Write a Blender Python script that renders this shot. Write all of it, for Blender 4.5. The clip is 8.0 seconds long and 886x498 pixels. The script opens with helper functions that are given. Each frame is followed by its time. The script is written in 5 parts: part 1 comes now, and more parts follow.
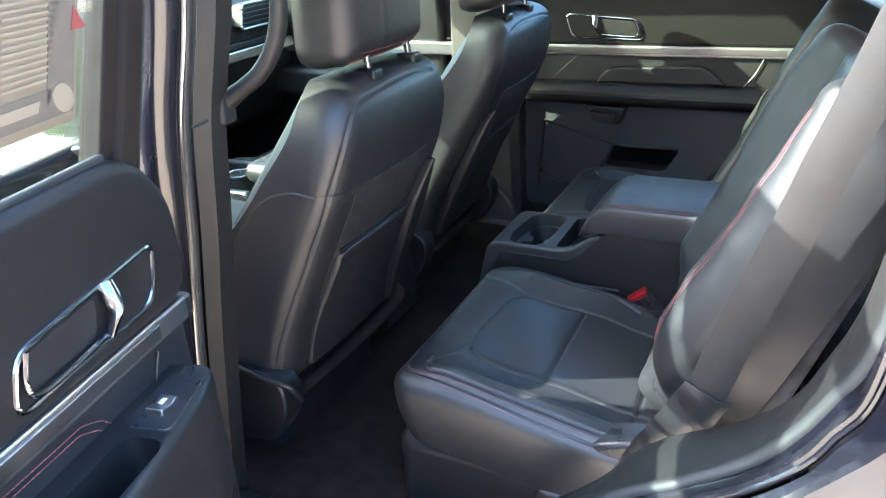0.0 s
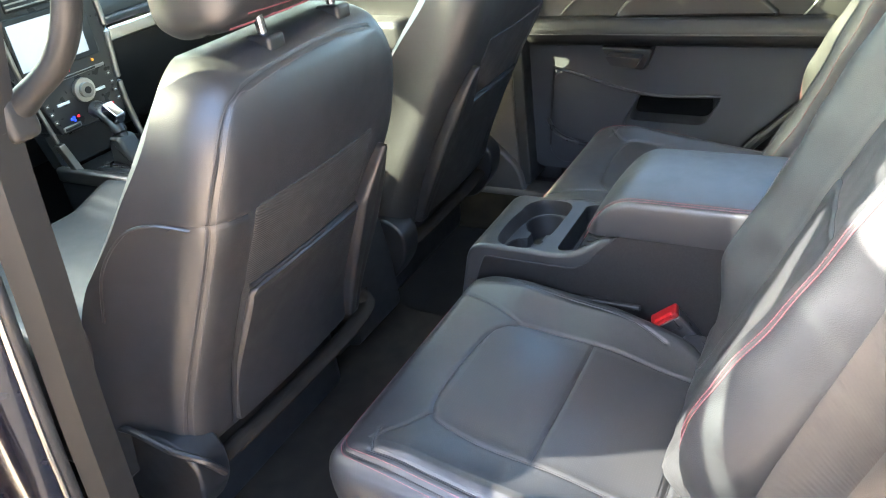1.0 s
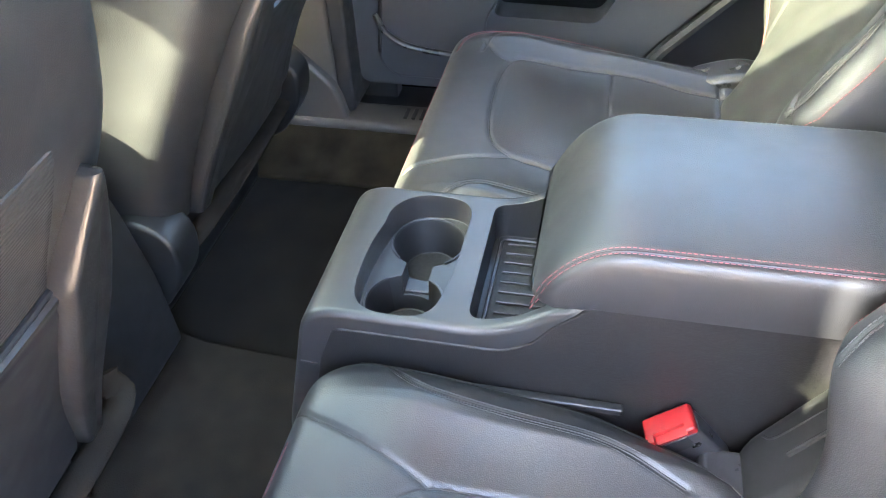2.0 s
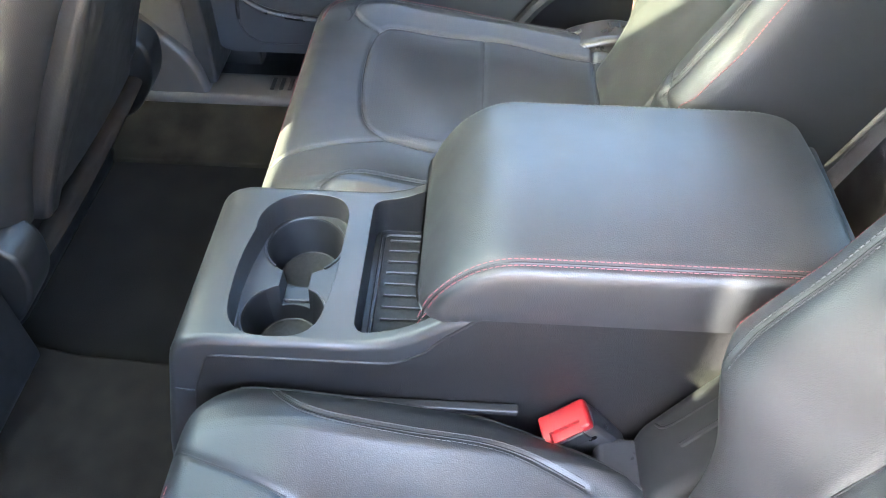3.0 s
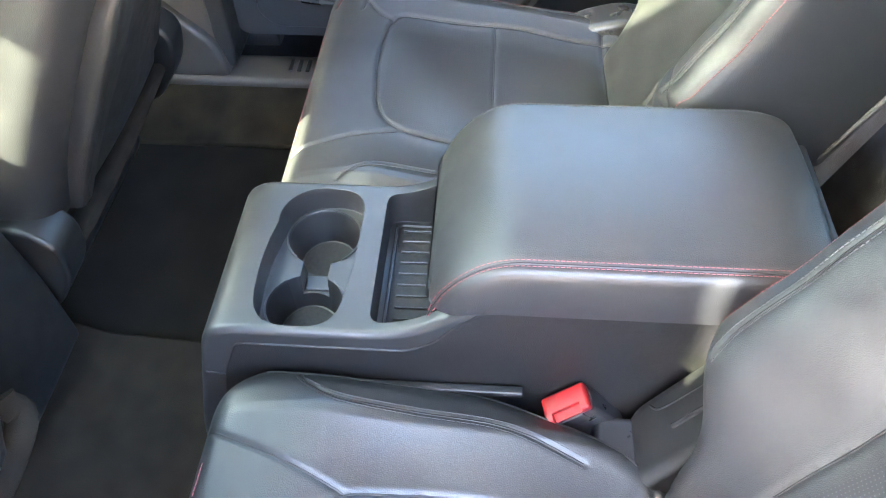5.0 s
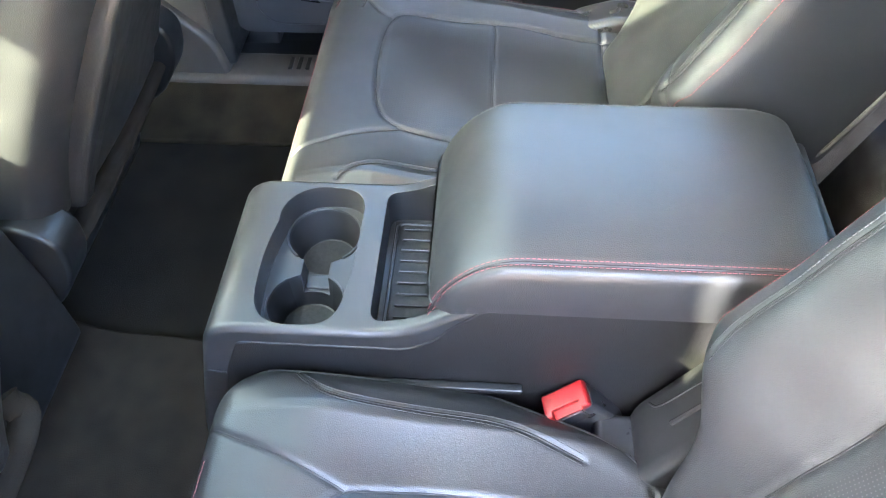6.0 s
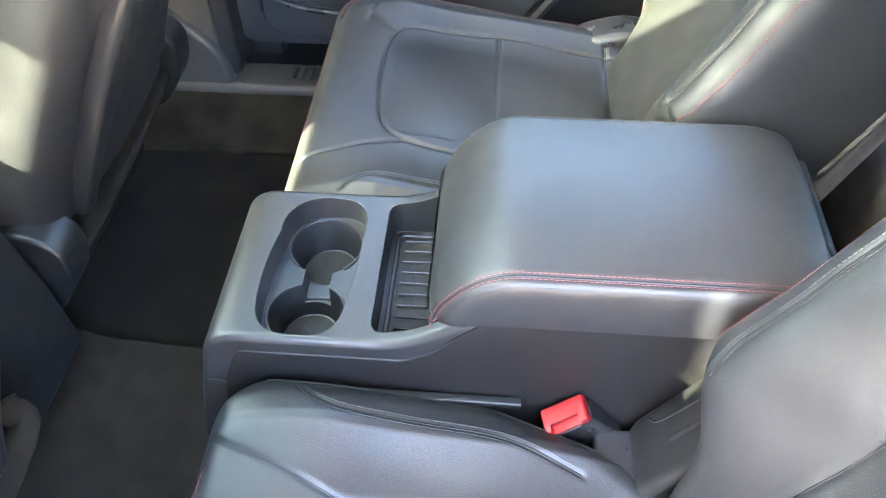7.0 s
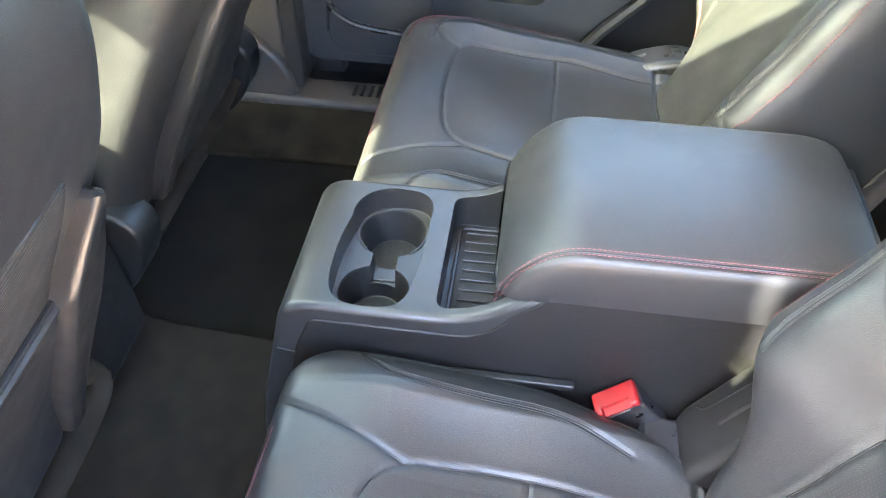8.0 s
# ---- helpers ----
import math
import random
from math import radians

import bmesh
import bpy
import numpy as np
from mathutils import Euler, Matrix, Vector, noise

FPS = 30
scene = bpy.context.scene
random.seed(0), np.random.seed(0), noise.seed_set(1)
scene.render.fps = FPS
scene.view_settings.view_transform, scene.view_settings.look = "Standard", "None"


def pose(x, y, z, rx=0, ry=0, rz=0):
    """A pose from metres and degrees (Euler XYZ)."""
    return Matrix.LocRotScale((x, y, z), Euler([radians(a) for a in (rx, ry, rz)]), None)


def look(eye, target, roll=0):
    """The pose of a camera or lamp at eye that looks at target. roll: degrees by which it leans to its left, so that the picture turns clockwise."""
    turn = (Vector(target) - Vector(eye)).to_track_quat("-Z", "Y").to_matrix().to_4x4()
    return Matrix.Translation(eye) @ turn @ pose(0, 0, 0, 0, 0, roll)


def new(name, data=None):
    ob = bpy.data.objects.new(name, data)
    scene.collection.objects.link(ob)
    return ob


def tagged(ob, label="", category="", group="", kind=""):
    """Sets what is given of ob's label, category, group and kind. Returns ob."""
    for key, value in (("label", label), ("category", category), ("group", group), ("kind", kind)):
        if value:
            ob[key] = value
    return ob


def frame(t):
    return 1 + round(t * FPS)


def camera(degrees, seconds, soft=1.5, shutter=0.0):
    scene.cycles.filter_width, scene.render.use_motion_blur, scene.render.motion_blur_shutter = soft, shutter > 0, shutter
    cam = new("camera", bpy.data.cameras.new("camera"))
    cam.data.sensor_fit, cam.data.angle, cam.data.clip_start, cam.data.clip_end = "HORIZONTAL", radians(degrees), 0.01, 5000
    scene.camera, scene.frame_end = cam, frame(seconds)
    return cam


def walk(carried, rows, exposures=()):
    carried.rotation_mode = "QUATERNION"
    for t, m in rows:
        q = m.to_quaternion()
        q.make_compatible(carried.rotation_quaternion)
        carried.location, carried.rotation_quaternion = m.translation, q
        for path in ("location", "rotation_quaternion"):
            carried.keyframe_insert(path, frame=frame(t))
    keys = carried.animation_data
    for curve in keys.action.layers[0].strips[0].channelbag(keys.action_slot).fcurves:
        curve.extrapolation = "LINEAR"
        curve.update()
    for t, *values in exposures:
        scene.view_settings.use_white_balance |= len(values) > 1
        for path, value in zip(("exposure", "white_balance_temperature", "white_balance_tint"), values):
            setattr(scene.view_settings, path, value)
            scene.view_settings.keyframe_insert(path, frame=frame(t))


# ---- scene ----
cam = camera(60.3, 8.0, soft=1.1)
PATH = [
    (0, (0.55, -1.497, 1.035), (-0.292, 0.114, 0.202), -4.0),
    (0.5, (0.522, -1.354, 0.99), (-0.318, 0.224, 0.094), -5.7),
    (0.8, (0.521, -1.195, 0.975), (-0.345, 0.33, 0.013), -6.9),
    (1, (0.487, -1.074, 0.978), (-0.432, 0.407, -0.004), -8.3),
    (1.2, (0.407, -0.962, 0.969), (-0.533, 0.498, -0.022), -9.2),
    (1.5, (0.265, -0.783, 0.931), (-0.562, 0.701, -0.124), -8.2),
    (2, (0.171, -0.522, 0.841), (-0.194, 0.927, -0.489), -3.1),
    (2.2, (0.172, -0.464, 0.836), (-0.079, 0.963, -0.543), -1.9),
    (3.3, (0.165, -0.452, 0.878), (0.117, 0.915, -0.58), 1.2),
    (3.5, (0.171, -0.463, 0.898), (0.11, 0.891, -0.573), 0.8),
    (4, (0.171, -0.467, 0.911), (0.084, 0.868, -0.576), -0.2),
    (4.5, (0.175, -0.459, 0.911), (0.073, 0.854, -0.594), -0.8),
    (6, (0.177, -0.459, 0.916), (0.07, 0.83, -0.61), -1.3),
    (6.5, (0.177, -0.458, 0.918), (0.072, 0.836, -0.603), -0.9),
    (7, (0.177, -0.459, 0.918), (0.065, 0.851, -0.589), -0.6),
    (7.5, (0.177, -0.474, 0.923), (0.046, 0.868, -0.554), -0.1),
    (8, (0.142, -0.541, 0.912), (-0.035, 0.852, -0.513), 0.8),
]
walk(cam, [(t, look(eye, target, roll)) for t, eye, target, roll in PATH],
     [(0, 4.1, 5350, 4), (0.5, 4.55, 5400, 4), (1.0, 5.2, 6100, 8), (1.5, 5.65, 6200, 9), (2.0, 6.25, 6250, 10), (3.3, 6.38, 6050, 9), (7.4, 6.38, 6050, 9), (8, 6.25, 6250, 10)])

# ---- light ----
SUN_AZ, SUN_EL = 215.5, 35.5          # degrees: direction towards the sun, from +x towards +y, and its height
sun_dir = Vector((math.cos(radians(SUN_EL)) * math.cos(radians(SUN_AZ)),
                  math.cos(radians(SUN_EL)) * math.sin(radians(SUN_AZ)), math.sin(radians(SUN_EL))))
world = bpy.data.worlds.new("world")
scene.world = world
world.use_nodes = True
wn = world.node_tree.nodes
sky = wn.new("ShaderNodeTexSky")
sky.sky_type = "NISHITA"
sky.sun_disc = False
sky.dust_density = 3.0
sky.sun_elevation = radians(SUN_EL)
sky.sun_rotation = radians(90.0 - SUN_AZ)
world.node_tree.links.new(sky.outputs[0], wn["Background"].inputs[0])
wn["Background"].inputs[1].default_value = 0.15
sun = new("sun", bpy.data.lights.new("sun", "SUN"))
sun.data.energy = 2.7
sun.data.angle = radians(0.53)
sun.data.color = (1.0, 0.91, 0.74)
sun.rotation_euler = sun_dir.to_track_quat("Z", "Y").to_euler()


# ---- materials ----
def nodes(name):
    m = bpy.data.materials.new(name)
    m.use_nodes = True
    t = m.node_tree
    return m, t, t.nodes["Principled BSDF"]


def material(name, base, rough, metal=0.0, grain=0.0, bump=0.0, bump_scale=800.0, spots=0.15, spot_scale=9.0, rough_var=0.1,
             kind="noise", coat=0.0, spec=0.5, sheen=0.0):
    """Principled surface with colour mottling, uneven gloss and fine relief, in object metres."""
    m, t, p = nodes(name)
    L = t.links.new
    co = t.nodes.new("ShaderNodeTexCoord").outputs["Object"]
    big = t.nodes.new("ShaderNodeTexNoise")
    big.inputs["Scale"].default_value, big.inputs["Detail"].default_value = spot_scale, 5.0
    L(co, big.inputs["Vector"])
    ramp = t.nodes.new("ShaderNodeMapRange")
    ramp.inputs[1].default_value, ramp.inputs[2].default_value = 0.3, 0.7
    ramp.inputs[3].default_value, ramp.inputs[4].default_value = 1.0 - spots, 1.0 + spots
    L(big.outputs["Fac"], ramp.inputs[0])
    mul = t.nodes.new("ShaderNodeMix")
    mul.data_type, mul.blend_type = "RGBA", "MULTIPLY"
    mul.inputs[0].default_value = 1.0
    mul.inputs[6].default_value = (*base, 1)
    L(ramp.outputs[0], mul.inputs[7])
    L(mul.outputs[2], p.inputs["Base Color"])
    mid = t.nodes.new("ShaderNodeTexNoise")
    mid.inputs["Scale"].default_value, mid.inputs["Detail"].default_value = spot_scale * 4, 4.0
    L(co, mid.inputs["Vector"])
    rr = t.nodes.new("ShaderNodeMapRange")
    rr.inputs[1].default_value, rr.inputs[2].default_value = 0.3, 0.7
    rr.inputs[3].default_value, rr.inputs[4].default_value = max(0.02, rough - rough_var), min(1.0, rough + rough_var)
    L(mid.outputs["Fac"], rr.inputs[0])
    L(rr.outputs[0], p.inputs["Roughness"])
    p.inputs["Metallic"].default_value = metal
    p.inputs["Specular IOR Level"].default_value = spec
    p.inputs["Coat Weight"].default_value = coat
    p.inputs["Sheen Weight"].default_value = sheen
    if bump:
        if kind == "leather":
            tex = t.nodes.new("ShaderNodeTexVoronoi")
            tex.feature = "SMOOTH_F1"
            out = tex.outputs["Distance"]
        elif kind == "weave":
            tex = t.nodes.new("ShaderNodeTexWave")
            tex.inputs["Distortion"].default_value = 0.3
            out = tex.outputs["Fac"]
        else:
            tex = t.nodes.new("ShaderNodeTexNoise")
            tex.inputs["Detail"].default_value = 3.0
            out = tex.outputs["Fac"]
        tex.inputs["Scale"].default_value = bump_scale
        L(co, tex.inputs["Vector"])
        b = t.nodes.new("ShaderNodeBump")
        b.inputs["Strength"].default_value = bump
        b.inputs["Distance"].default_value = 0.0006
        L(out, b.inputs["Height"])
        L(b.outputs[0], p.inputs["Normal"])
    return m


LEATHER = material("black_leather", (0.014, 0.0144, 0.0156), 0.47, bump=0.30, bump_scale=1150.0, kind="leather", spots=0.12, rough_var=0.05, spec=0.65)
LEATHER_OLD = material("creased_leather", (0.015, 0.0145, 0.0145), 0.42, bump=0.25, bump_scale=420.0, kind="leather", spots=0.15, rough_var=0.06)
PLASTIC = material("black_plastic", (0.011, 0.0112, 0.012), 0.40, spec=0.5, bump=0.15, bump_scale=1500.0, spots=0.08, rough_var=0.05)
# near-black for the door pocket's back; the recess's shade is put into colour
PIT_BLACK = material("matt_black_lining", (0.004, 0.004, 0.004), 0.9, spec=0.1, spots=0.1)
# paler than the plastic on the open door's lower panel
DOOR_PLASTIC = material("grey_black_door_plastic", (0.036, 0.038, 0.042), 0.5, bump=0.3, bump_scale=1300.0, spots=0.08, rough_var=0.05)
PLASTIC_SMOOTH = material("smooth_black_plastic", (0.022, 0.022, 0.024), 0.30, spots=0.08, rough_var=0.05)
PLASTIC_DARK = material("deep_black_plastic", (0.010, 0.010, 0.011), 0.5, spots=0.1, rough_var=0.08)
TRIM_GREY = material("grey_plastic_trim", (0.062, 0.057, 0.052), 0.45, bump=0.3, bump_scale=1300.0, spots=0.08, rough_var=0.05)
VINYL = material("grained_vinyl", (0.0085, 0.0082, 0.0085), 0.46, spec=0.35, bump=0.7, bump_scale=950.0, spots=0.5, spot_scale=420.0, rough_var=0.12)
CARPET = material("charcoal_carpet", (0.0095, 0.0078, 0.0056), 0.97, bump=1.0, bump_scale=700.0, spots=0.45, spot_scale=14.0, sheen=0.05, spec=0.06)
BACK_CARPET = material("seat_back_carpet", (0.050, 0.048, 0.048), 0.95, bump=1.0, bump_scale=600.0, spots=0.4, spot_scale=22.0, spec=0.1)
# same carpet as the floor, with sunlight at the sill put into its colour
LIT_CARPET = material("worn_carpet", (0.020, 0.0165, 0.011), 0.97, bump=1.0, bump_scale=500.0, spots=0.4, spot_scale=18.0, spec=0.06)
CARPET_GREY = material("grey_carpet", (0.0165, 0.0128, 0.0095), 0.95, bump=1.0, bump_scale=600.0, spots=0.3, spot_scale=25.0, sheen=0.0, spec=0.1)
CHROME = material("chrome", (0.30, 0.30, 0.31), 0.16, metal=1.0, spots=0.03, rough_var=0.03)
SATIN = material("satin_aluminium", (0.55, 0.55, 0.55), 0.32, metal=1.0, spots=0.04, rough_var=0.04)
SATIN_DARK = material("brushed_dark_aluminium", (0.30, 0.30, 0.30), 0.35, metal=1.0, spots=0.06, rough_var=0.05)
RED = material("red_plastic", (0.21, 0.005, 0.007), 0.35, spots=0.05, rough_var=0.05)
STITCH_RED = material("red_thread", (0.20, 0.055, 0.06), 0.7, spots=0.15)
STITCH_DARK = material("dark_thread", (0.075, 0.072, 0.070), 0.7, spots=0.15)
CONSOLE = material("satin_black_plastic", (0.014, 0.0143, 0.0155), 0.44, spec=0.62, bump=0.16, bump_scale=1500.0, spots=0.06, rough_var=0.04)
# grey trim again; the driver's side shade is put into its colour
TRIM_SHADED = material("dark_plastic_trim", (0.015, 0.0145, 0.0135), 0.5, spec=0.32, bump=0.2, bump_scale=1300.0, spots=0.08, rough_var=0.05)
FRAME_BROWN = material("dark_brown_frame_trim", (0.013, 0.010, 0.008), 0.8, spec=0.12, bump=0.2, bump_scale=1300.0, spots=0.08, rough_var=0.05)
STITCH_GREY = material("grey_thread", (0.032, 0.032, 0.034), 0.7, spots=0.15)
WEBBING = material("seat_belt_webbing", (0.016, 0.014, 0.0125), 0.6, bump=0.25, bump_scale=420.0, kind="weave", spots=0.1)
CUP_RUBBER = material("matt_cup_rubber", (0.008, 0.008, 0.008), 0.7, bump=0.4, bump_scale=500.0, spots=0.25, spot_scale=60.0)
RUBBER = material("black_rubber", (0.02, 0.02, 0.02), 0.55, spots=0.1)
PAINT = material("dark_blue_paint", (0.006, 0.006, 0.010), 0.25, coat=0.7, spec=0.4, spots=0.05, rough_var=0.03)
MESH = material("black_mesh_cloth", (0.014, 0.014, 0.014), 0.7, bump=1.0, bump_scale=180.0, kind="weave", spots=0.1)
HEADLINER = material("pale_headliner", (0.66, 0.63, 0.60), 0.9, bump=0.4, bump_scale=700.0, spots=0.06)
CONCRETE = material("pale_concrete", (0.66, 0.50, 0.35), 0.9, bump=0.5, bump_scale=60.0, spots=0.15, spot_scale=1.2)
GRASS_DRY = material("dry_grass", (0.30, 0.27, 0.13), 0.95, bump=0.8, bump_scale=40.0, spots=0.4, spot_scale=3.0)
LEAF = material("dark_leaves", (0.05, 0.075, 0.035), 0.7, spots=0.4, spot_scale=3.0)
PAPER = material("printed_paper", (0.25, 0.205, 0.135), 0.7, spots=0.03)
pt = PAPER.node_tree
pm, pl = pt.nodes.new("ShaderNodeMixShader"), pt.nodes.new("ShaderNodeBsdfTranslucent")
pl.inputs[0].default_value = (0.09, 0.07, 0.055, 1)
pt.links.new(pt.nodes["Principled BSDF"].outputs[0], pm.inputs[1])
pt.links.new(pl.outputs[0], pm.inputs[2])
pt.links.new(pm.outputs[0], pt.nodes["Material Output"].inputs[0])
INK_PALE = material("pale_print", (0.185, 0.15, 0.10), 0.8, spots=0.05)
INK_GREY = material("grey_print", (0.090, 0.074, 0.054), 0.7, spots=0.05)
INK_RED = material("red_print", (0.16, 0.03, 0.025), 0.7, spots=0.05)
WHITE_MARK = material("white_print", (0.75, 0.75, 0.75), 0.6, spots=0.02)


def perforated(name, base, rough, scale, flat, hole):
    """Leather with rows of pin holes."""
    m, t, p = nodes(name)
    L = t.links.new
    co = t.nodes.new("ShaderNodeTexCoord").outputs["Object"]
    vor = t.nodes.new("ShaderNodeTexVoronoi")
    vor.inputs["Scale"].default_value, vor.inputs["Randomness"].default_value = scale, 0.0
    pr = t.nodes.new("ShaderNodeMapping")
    pr.inputs["Scale"].default_value = flat
    L(co, pr.inputs["Vector"])
    L(pr.outputs[0], vor.inputs["Vector"])
    st = t.nodes.new("ShaderNodeMapRange")
    st.inputs[1].default_value, st.inputs[2].default_value = 0.12, 0.20
    L(vor.outputs["Distance"], st.inputs[0])
    mix = t.nodes.new("ShaderNodeMix")
    mix.data_type = "RGBA"
    mix.inputs[6].default_value = (hole, hole, hole, 1)
    mix.inputs[7].default_value = (*base, 1)
    L(st.outputs[0], mix.inputs[0])
    L(mix.outputs[2], p.inputs["Base Color"])
    b = t.nodes.new("ShaderNodeBump")
    b.inputs["Strength"].default_value, b.inputs["Distance"].default_value = 0.15, 0.0008
    L(st.outputs[0], b.inputs["Height"])
    L(b.outputs[0], p.inputs["Normal"])
    n = t.nodes.new("ShaderNodeTexNoise")
    n.inputs["Scale"].default_value = 12.0
    L(co, n.inputs["Vector"])
    rr = t.nodes.new("ShaderNodeMapRange")
    rr.inputs[3].default_value, rr.inputs[4].default_value = rough - 0.06, rough + 0.06
    L(n.outputs["Fac"], rr.inputs[0])
    L(rr.outputs[0], p.inputs["Roughness"])
    return m


PERF_FLAT = perforated("perforated_leather", (0.016, 0.0165, 0.018), 0.40, 270.0, (1, 1, 0), 0.027)
PERF_BACK = perforated("perforated_back_leather", (0.016, 0.0165, 0.018), 0.40, 340.0, (0, 1, 1), 0.055)


def glass(name, tint):
    m, t, p = nodes(name)
    t.nodes.remove(p)
    tr = t.nodes.new("ShaderNodeBsdfTransparent")
    tr.inputs[0].default_value = (*tint, 1)
    gl = t.nodes.new("ShaderNodeBsdfGlossy")
    gl.inputs["Roughness"].default_value = 0.02
    lw = t.nodes.new("ShaderNodeLayerWeight")
    lw.inputs[0].default_value = 0.5
    pw = t.nodes.new("ShaderNodeMath")
    pw.operation = "POWER"
    pw.inputs[1].default_value = 4.0
    t.links.new(lw.outputs["Facing"], pw.inputs[0])
    fr = t.nodes.new("ShaderNodeMath")
    fr.operation = "MULTIPLY_ADD"
    fr.inputs[1].default_value, fr.inputs[2].default_value = 0.5, 0.04
    t.links.new(pw.outputs[0], fr.inputs[0])
    mx = t.nodes.new("ShaderNodeMixShader")
    t.links.new(fr.outputs[0], mx.inputs[0])
    t.links.new(tr.outputs[0], mx.inputs[1])
    t.links.new(gl.outputs[0], mx.inputs[2])
    t.links.new(mx.outputs[0], t.nodes["Material Output"].inputs[0])
    return m


GLASS = glass("clear_glass", (0.90, 0.93, 0.82))
DARK_GLASS = glass("dark_tinted_glass", (0.46, 0.49, 0.47))
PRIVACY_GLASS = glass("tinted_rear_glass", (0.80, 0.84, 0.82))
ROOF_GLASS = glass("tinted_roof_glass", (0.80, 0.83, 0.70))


def emitting(name, col, strength):
    m, t, p = nodes(name)
    p.inputs["Base Color"].default_value = (*[c * 0.5 for c in col], 1)
    p.inputs["Emission Color"].default_value = (*col, 1)
    p.inputs["Emission Strength"].default_value = strength
    return m


SCREEN = emitting("lit_screen", (0.78, 0.81, 0.85), 0.014)
LAMP_BLUE = emitting("blue_indicator", (0.03, 0.08, 1.0), 0.045)
LAMP_RED = emitting("red_indicator", (1.0, 0.03, 0.05), 0.03)
LAMP_AMBER = emitting("amber_indicator", (1.0, 0.40, 0.03), 0.03)


# ---- builders ----
def thing(name, label, category, group="", kind=""):
    return tagged(new(name), label, category, group, kind)


def part(name, bm, mat, parent=None, label="", smooth=True):
    me = bpy.data.meshes.new(name)
    bmesh.ops.recalc_face_normals(bm, faces=bm.faces)
    if smooth:
        for f in bm.faces:
            f.smooth = True
        for e in bm.edges:
            if len(e.link_faces) == 2 and e.calc_face_angle(0.0) > 0.7:
                e.smooth = False
    bm.to_mesh(me)
    bm.free()
    me.materials.append(mat)
    ob = new(name, me)
    if smooth and len(me.polygons) < 4000:
        even = ob.modifiers.new("even", "WEIGHTED_NORMAL")
        even.keep_sharp, even.weight = True, 90
    if parent is not None:
        ob.parent = parent
    if label:
        tagged(ob, label)
    return ob


def box(x0, x1, y0, y1, z0, z1, bevel=0.004, seg=3, m=None):
    bm = bmesh.new()
    bmesh.ops.create_cube(bm, size=1.0)
    bm.transform(Matrix.Translation(((x0 + x1) / 2, (y0 + y1) / 2, (z0 + z1) / 2)) @ Matrix.Diagonal((x1 - x0, y1 - y0, z1 - z0, 1)))
    if bevel:
        bmesh.ops.bevel(bm, geom=list(bm.edges), offset=bevel, segments=seg, profile=0.5, affect="EDGES")
    if m is not None:
        bm.transform(m)
    return bm


def prism(pts, y0, y1, bevel=0.004, seg=3, axes="xz", m=None):
    """A plane outline, pushed through from y0 to y1, with rounded edges. axes names the outline's plane."""
    bm = bmesh.new()
    put = {"xz": lambda a, b, c: (a, c, b), "xy": lambda a, b, c: (a, b, c), "yz": lambda a, b, c: (c, a, b)}[axes]
    lo = [bm.verts.new(put(a, b, y0)) for a, b in pts]
    hi = [bm.verts.new(put(a, b, y1)) for a, b in pts]
    n = len(pts)
    bm.faces.new(lo)
    bm.faces.new(hi[::-1])
    for i in range(n):
        bm.faces.new((lo[i], hi[i], hi[(i + 1) % n], lo[(i + 1) % n]))
    bmesh.ops.recalc_face_normals(bm, faces=bm.faces)
    if bevel:
        sharp = [e for e in bm.edges if e.calc_face_angle(0.0) > 0.5]
        bmesh.ops.bevel(bm, geom=sharp, offset=bevel, segments=seg, profile=0.5, affect="EDGES")
    if m is not None:
        bm.transform(m)
    return bm


def rounded(pts, r, n=5):
    """A closed outline with its corners rounded."""
    out = []
    k = len(pts)
    for i in range(k):
        p, q, s = Vector(pts[i - 1]), Vector(pts[i]), Vector(pts[(i + 1) % k])
        a, b = p - q, s - q
        d = min(r, a.length * 0.45, b.length * 0.45)
        a, b = q + a.normalized() * d, q + b.normalized() * d
        for j in range(n + 1):
            t = j / n
            v = a * (1 - t) ** 2 + q * 2 * t * (1 - t) + b * t * t
            out.append((v.x, v.y))
    return out


def curve(pts, n=8):
    """A smooth line (Catmull-Rom) through points."""
    P = [Vector(p) for p in pts]
    P = [P[0] * 2 - P[1]] + P + [P[-1] * 2 - P[-2]]
    out = []
    for i in range(1, len(P) - 2):
        a, b, c, d = P[i - 1:i + 3]
        for j in range(n):
            t = j / n
            out.append(0.5 * (2 * b + (c - a) * t + (2 * a - 5 * b + 4 * c - d) * t * t + (3 * b - a - 3 * c + d) * t ** 3))
    return out + [P[-2]]


def tube(pts, r, sides=10, bm=None, closed=False, flat=1.0):
    """A round rod along points; r may be a list."""
    bm = bm or bmesh.new()
    P = [Vector(p) for p in pts]
    n = len(P)
    rings = []
    for i, p in enumerate(P):
        a, b = (P[i - 1], P[(i + 1) % n]) if closed else (P[max(i - 1, 0)], P[min(i + 1, n - 1)])
        d = (b - a).normalized()
        u = d.cross(Vector((0, 0, 1)))
        u = (u if u.length > 0.05 else d.cross(Vector((0, 1, 0)))).normalized()
        v = d.cross(u)
        rad = r[i] if isinstance(r, (list, tuple)) else r
        rings.append([bm.verts.new(p + (u * math.cos(2 * math.pi * k / sides) + v * flat * math.sin(2 * math.pi * k / sides)) * rad) for k in range(sides)])
    for i in range(n if closed else n - 1):
        A, B = rings[i], rings[(i + 1) % n]
        for k in range(sides):
            bm.faces.new((A[k], A[(k + 1) % sides], B[(k + 1) % sides], B[k]))
    if not closed:
        bm.faces.new(rings[0][::-1])
        bm.faces.new(rings[-1])
    return bm


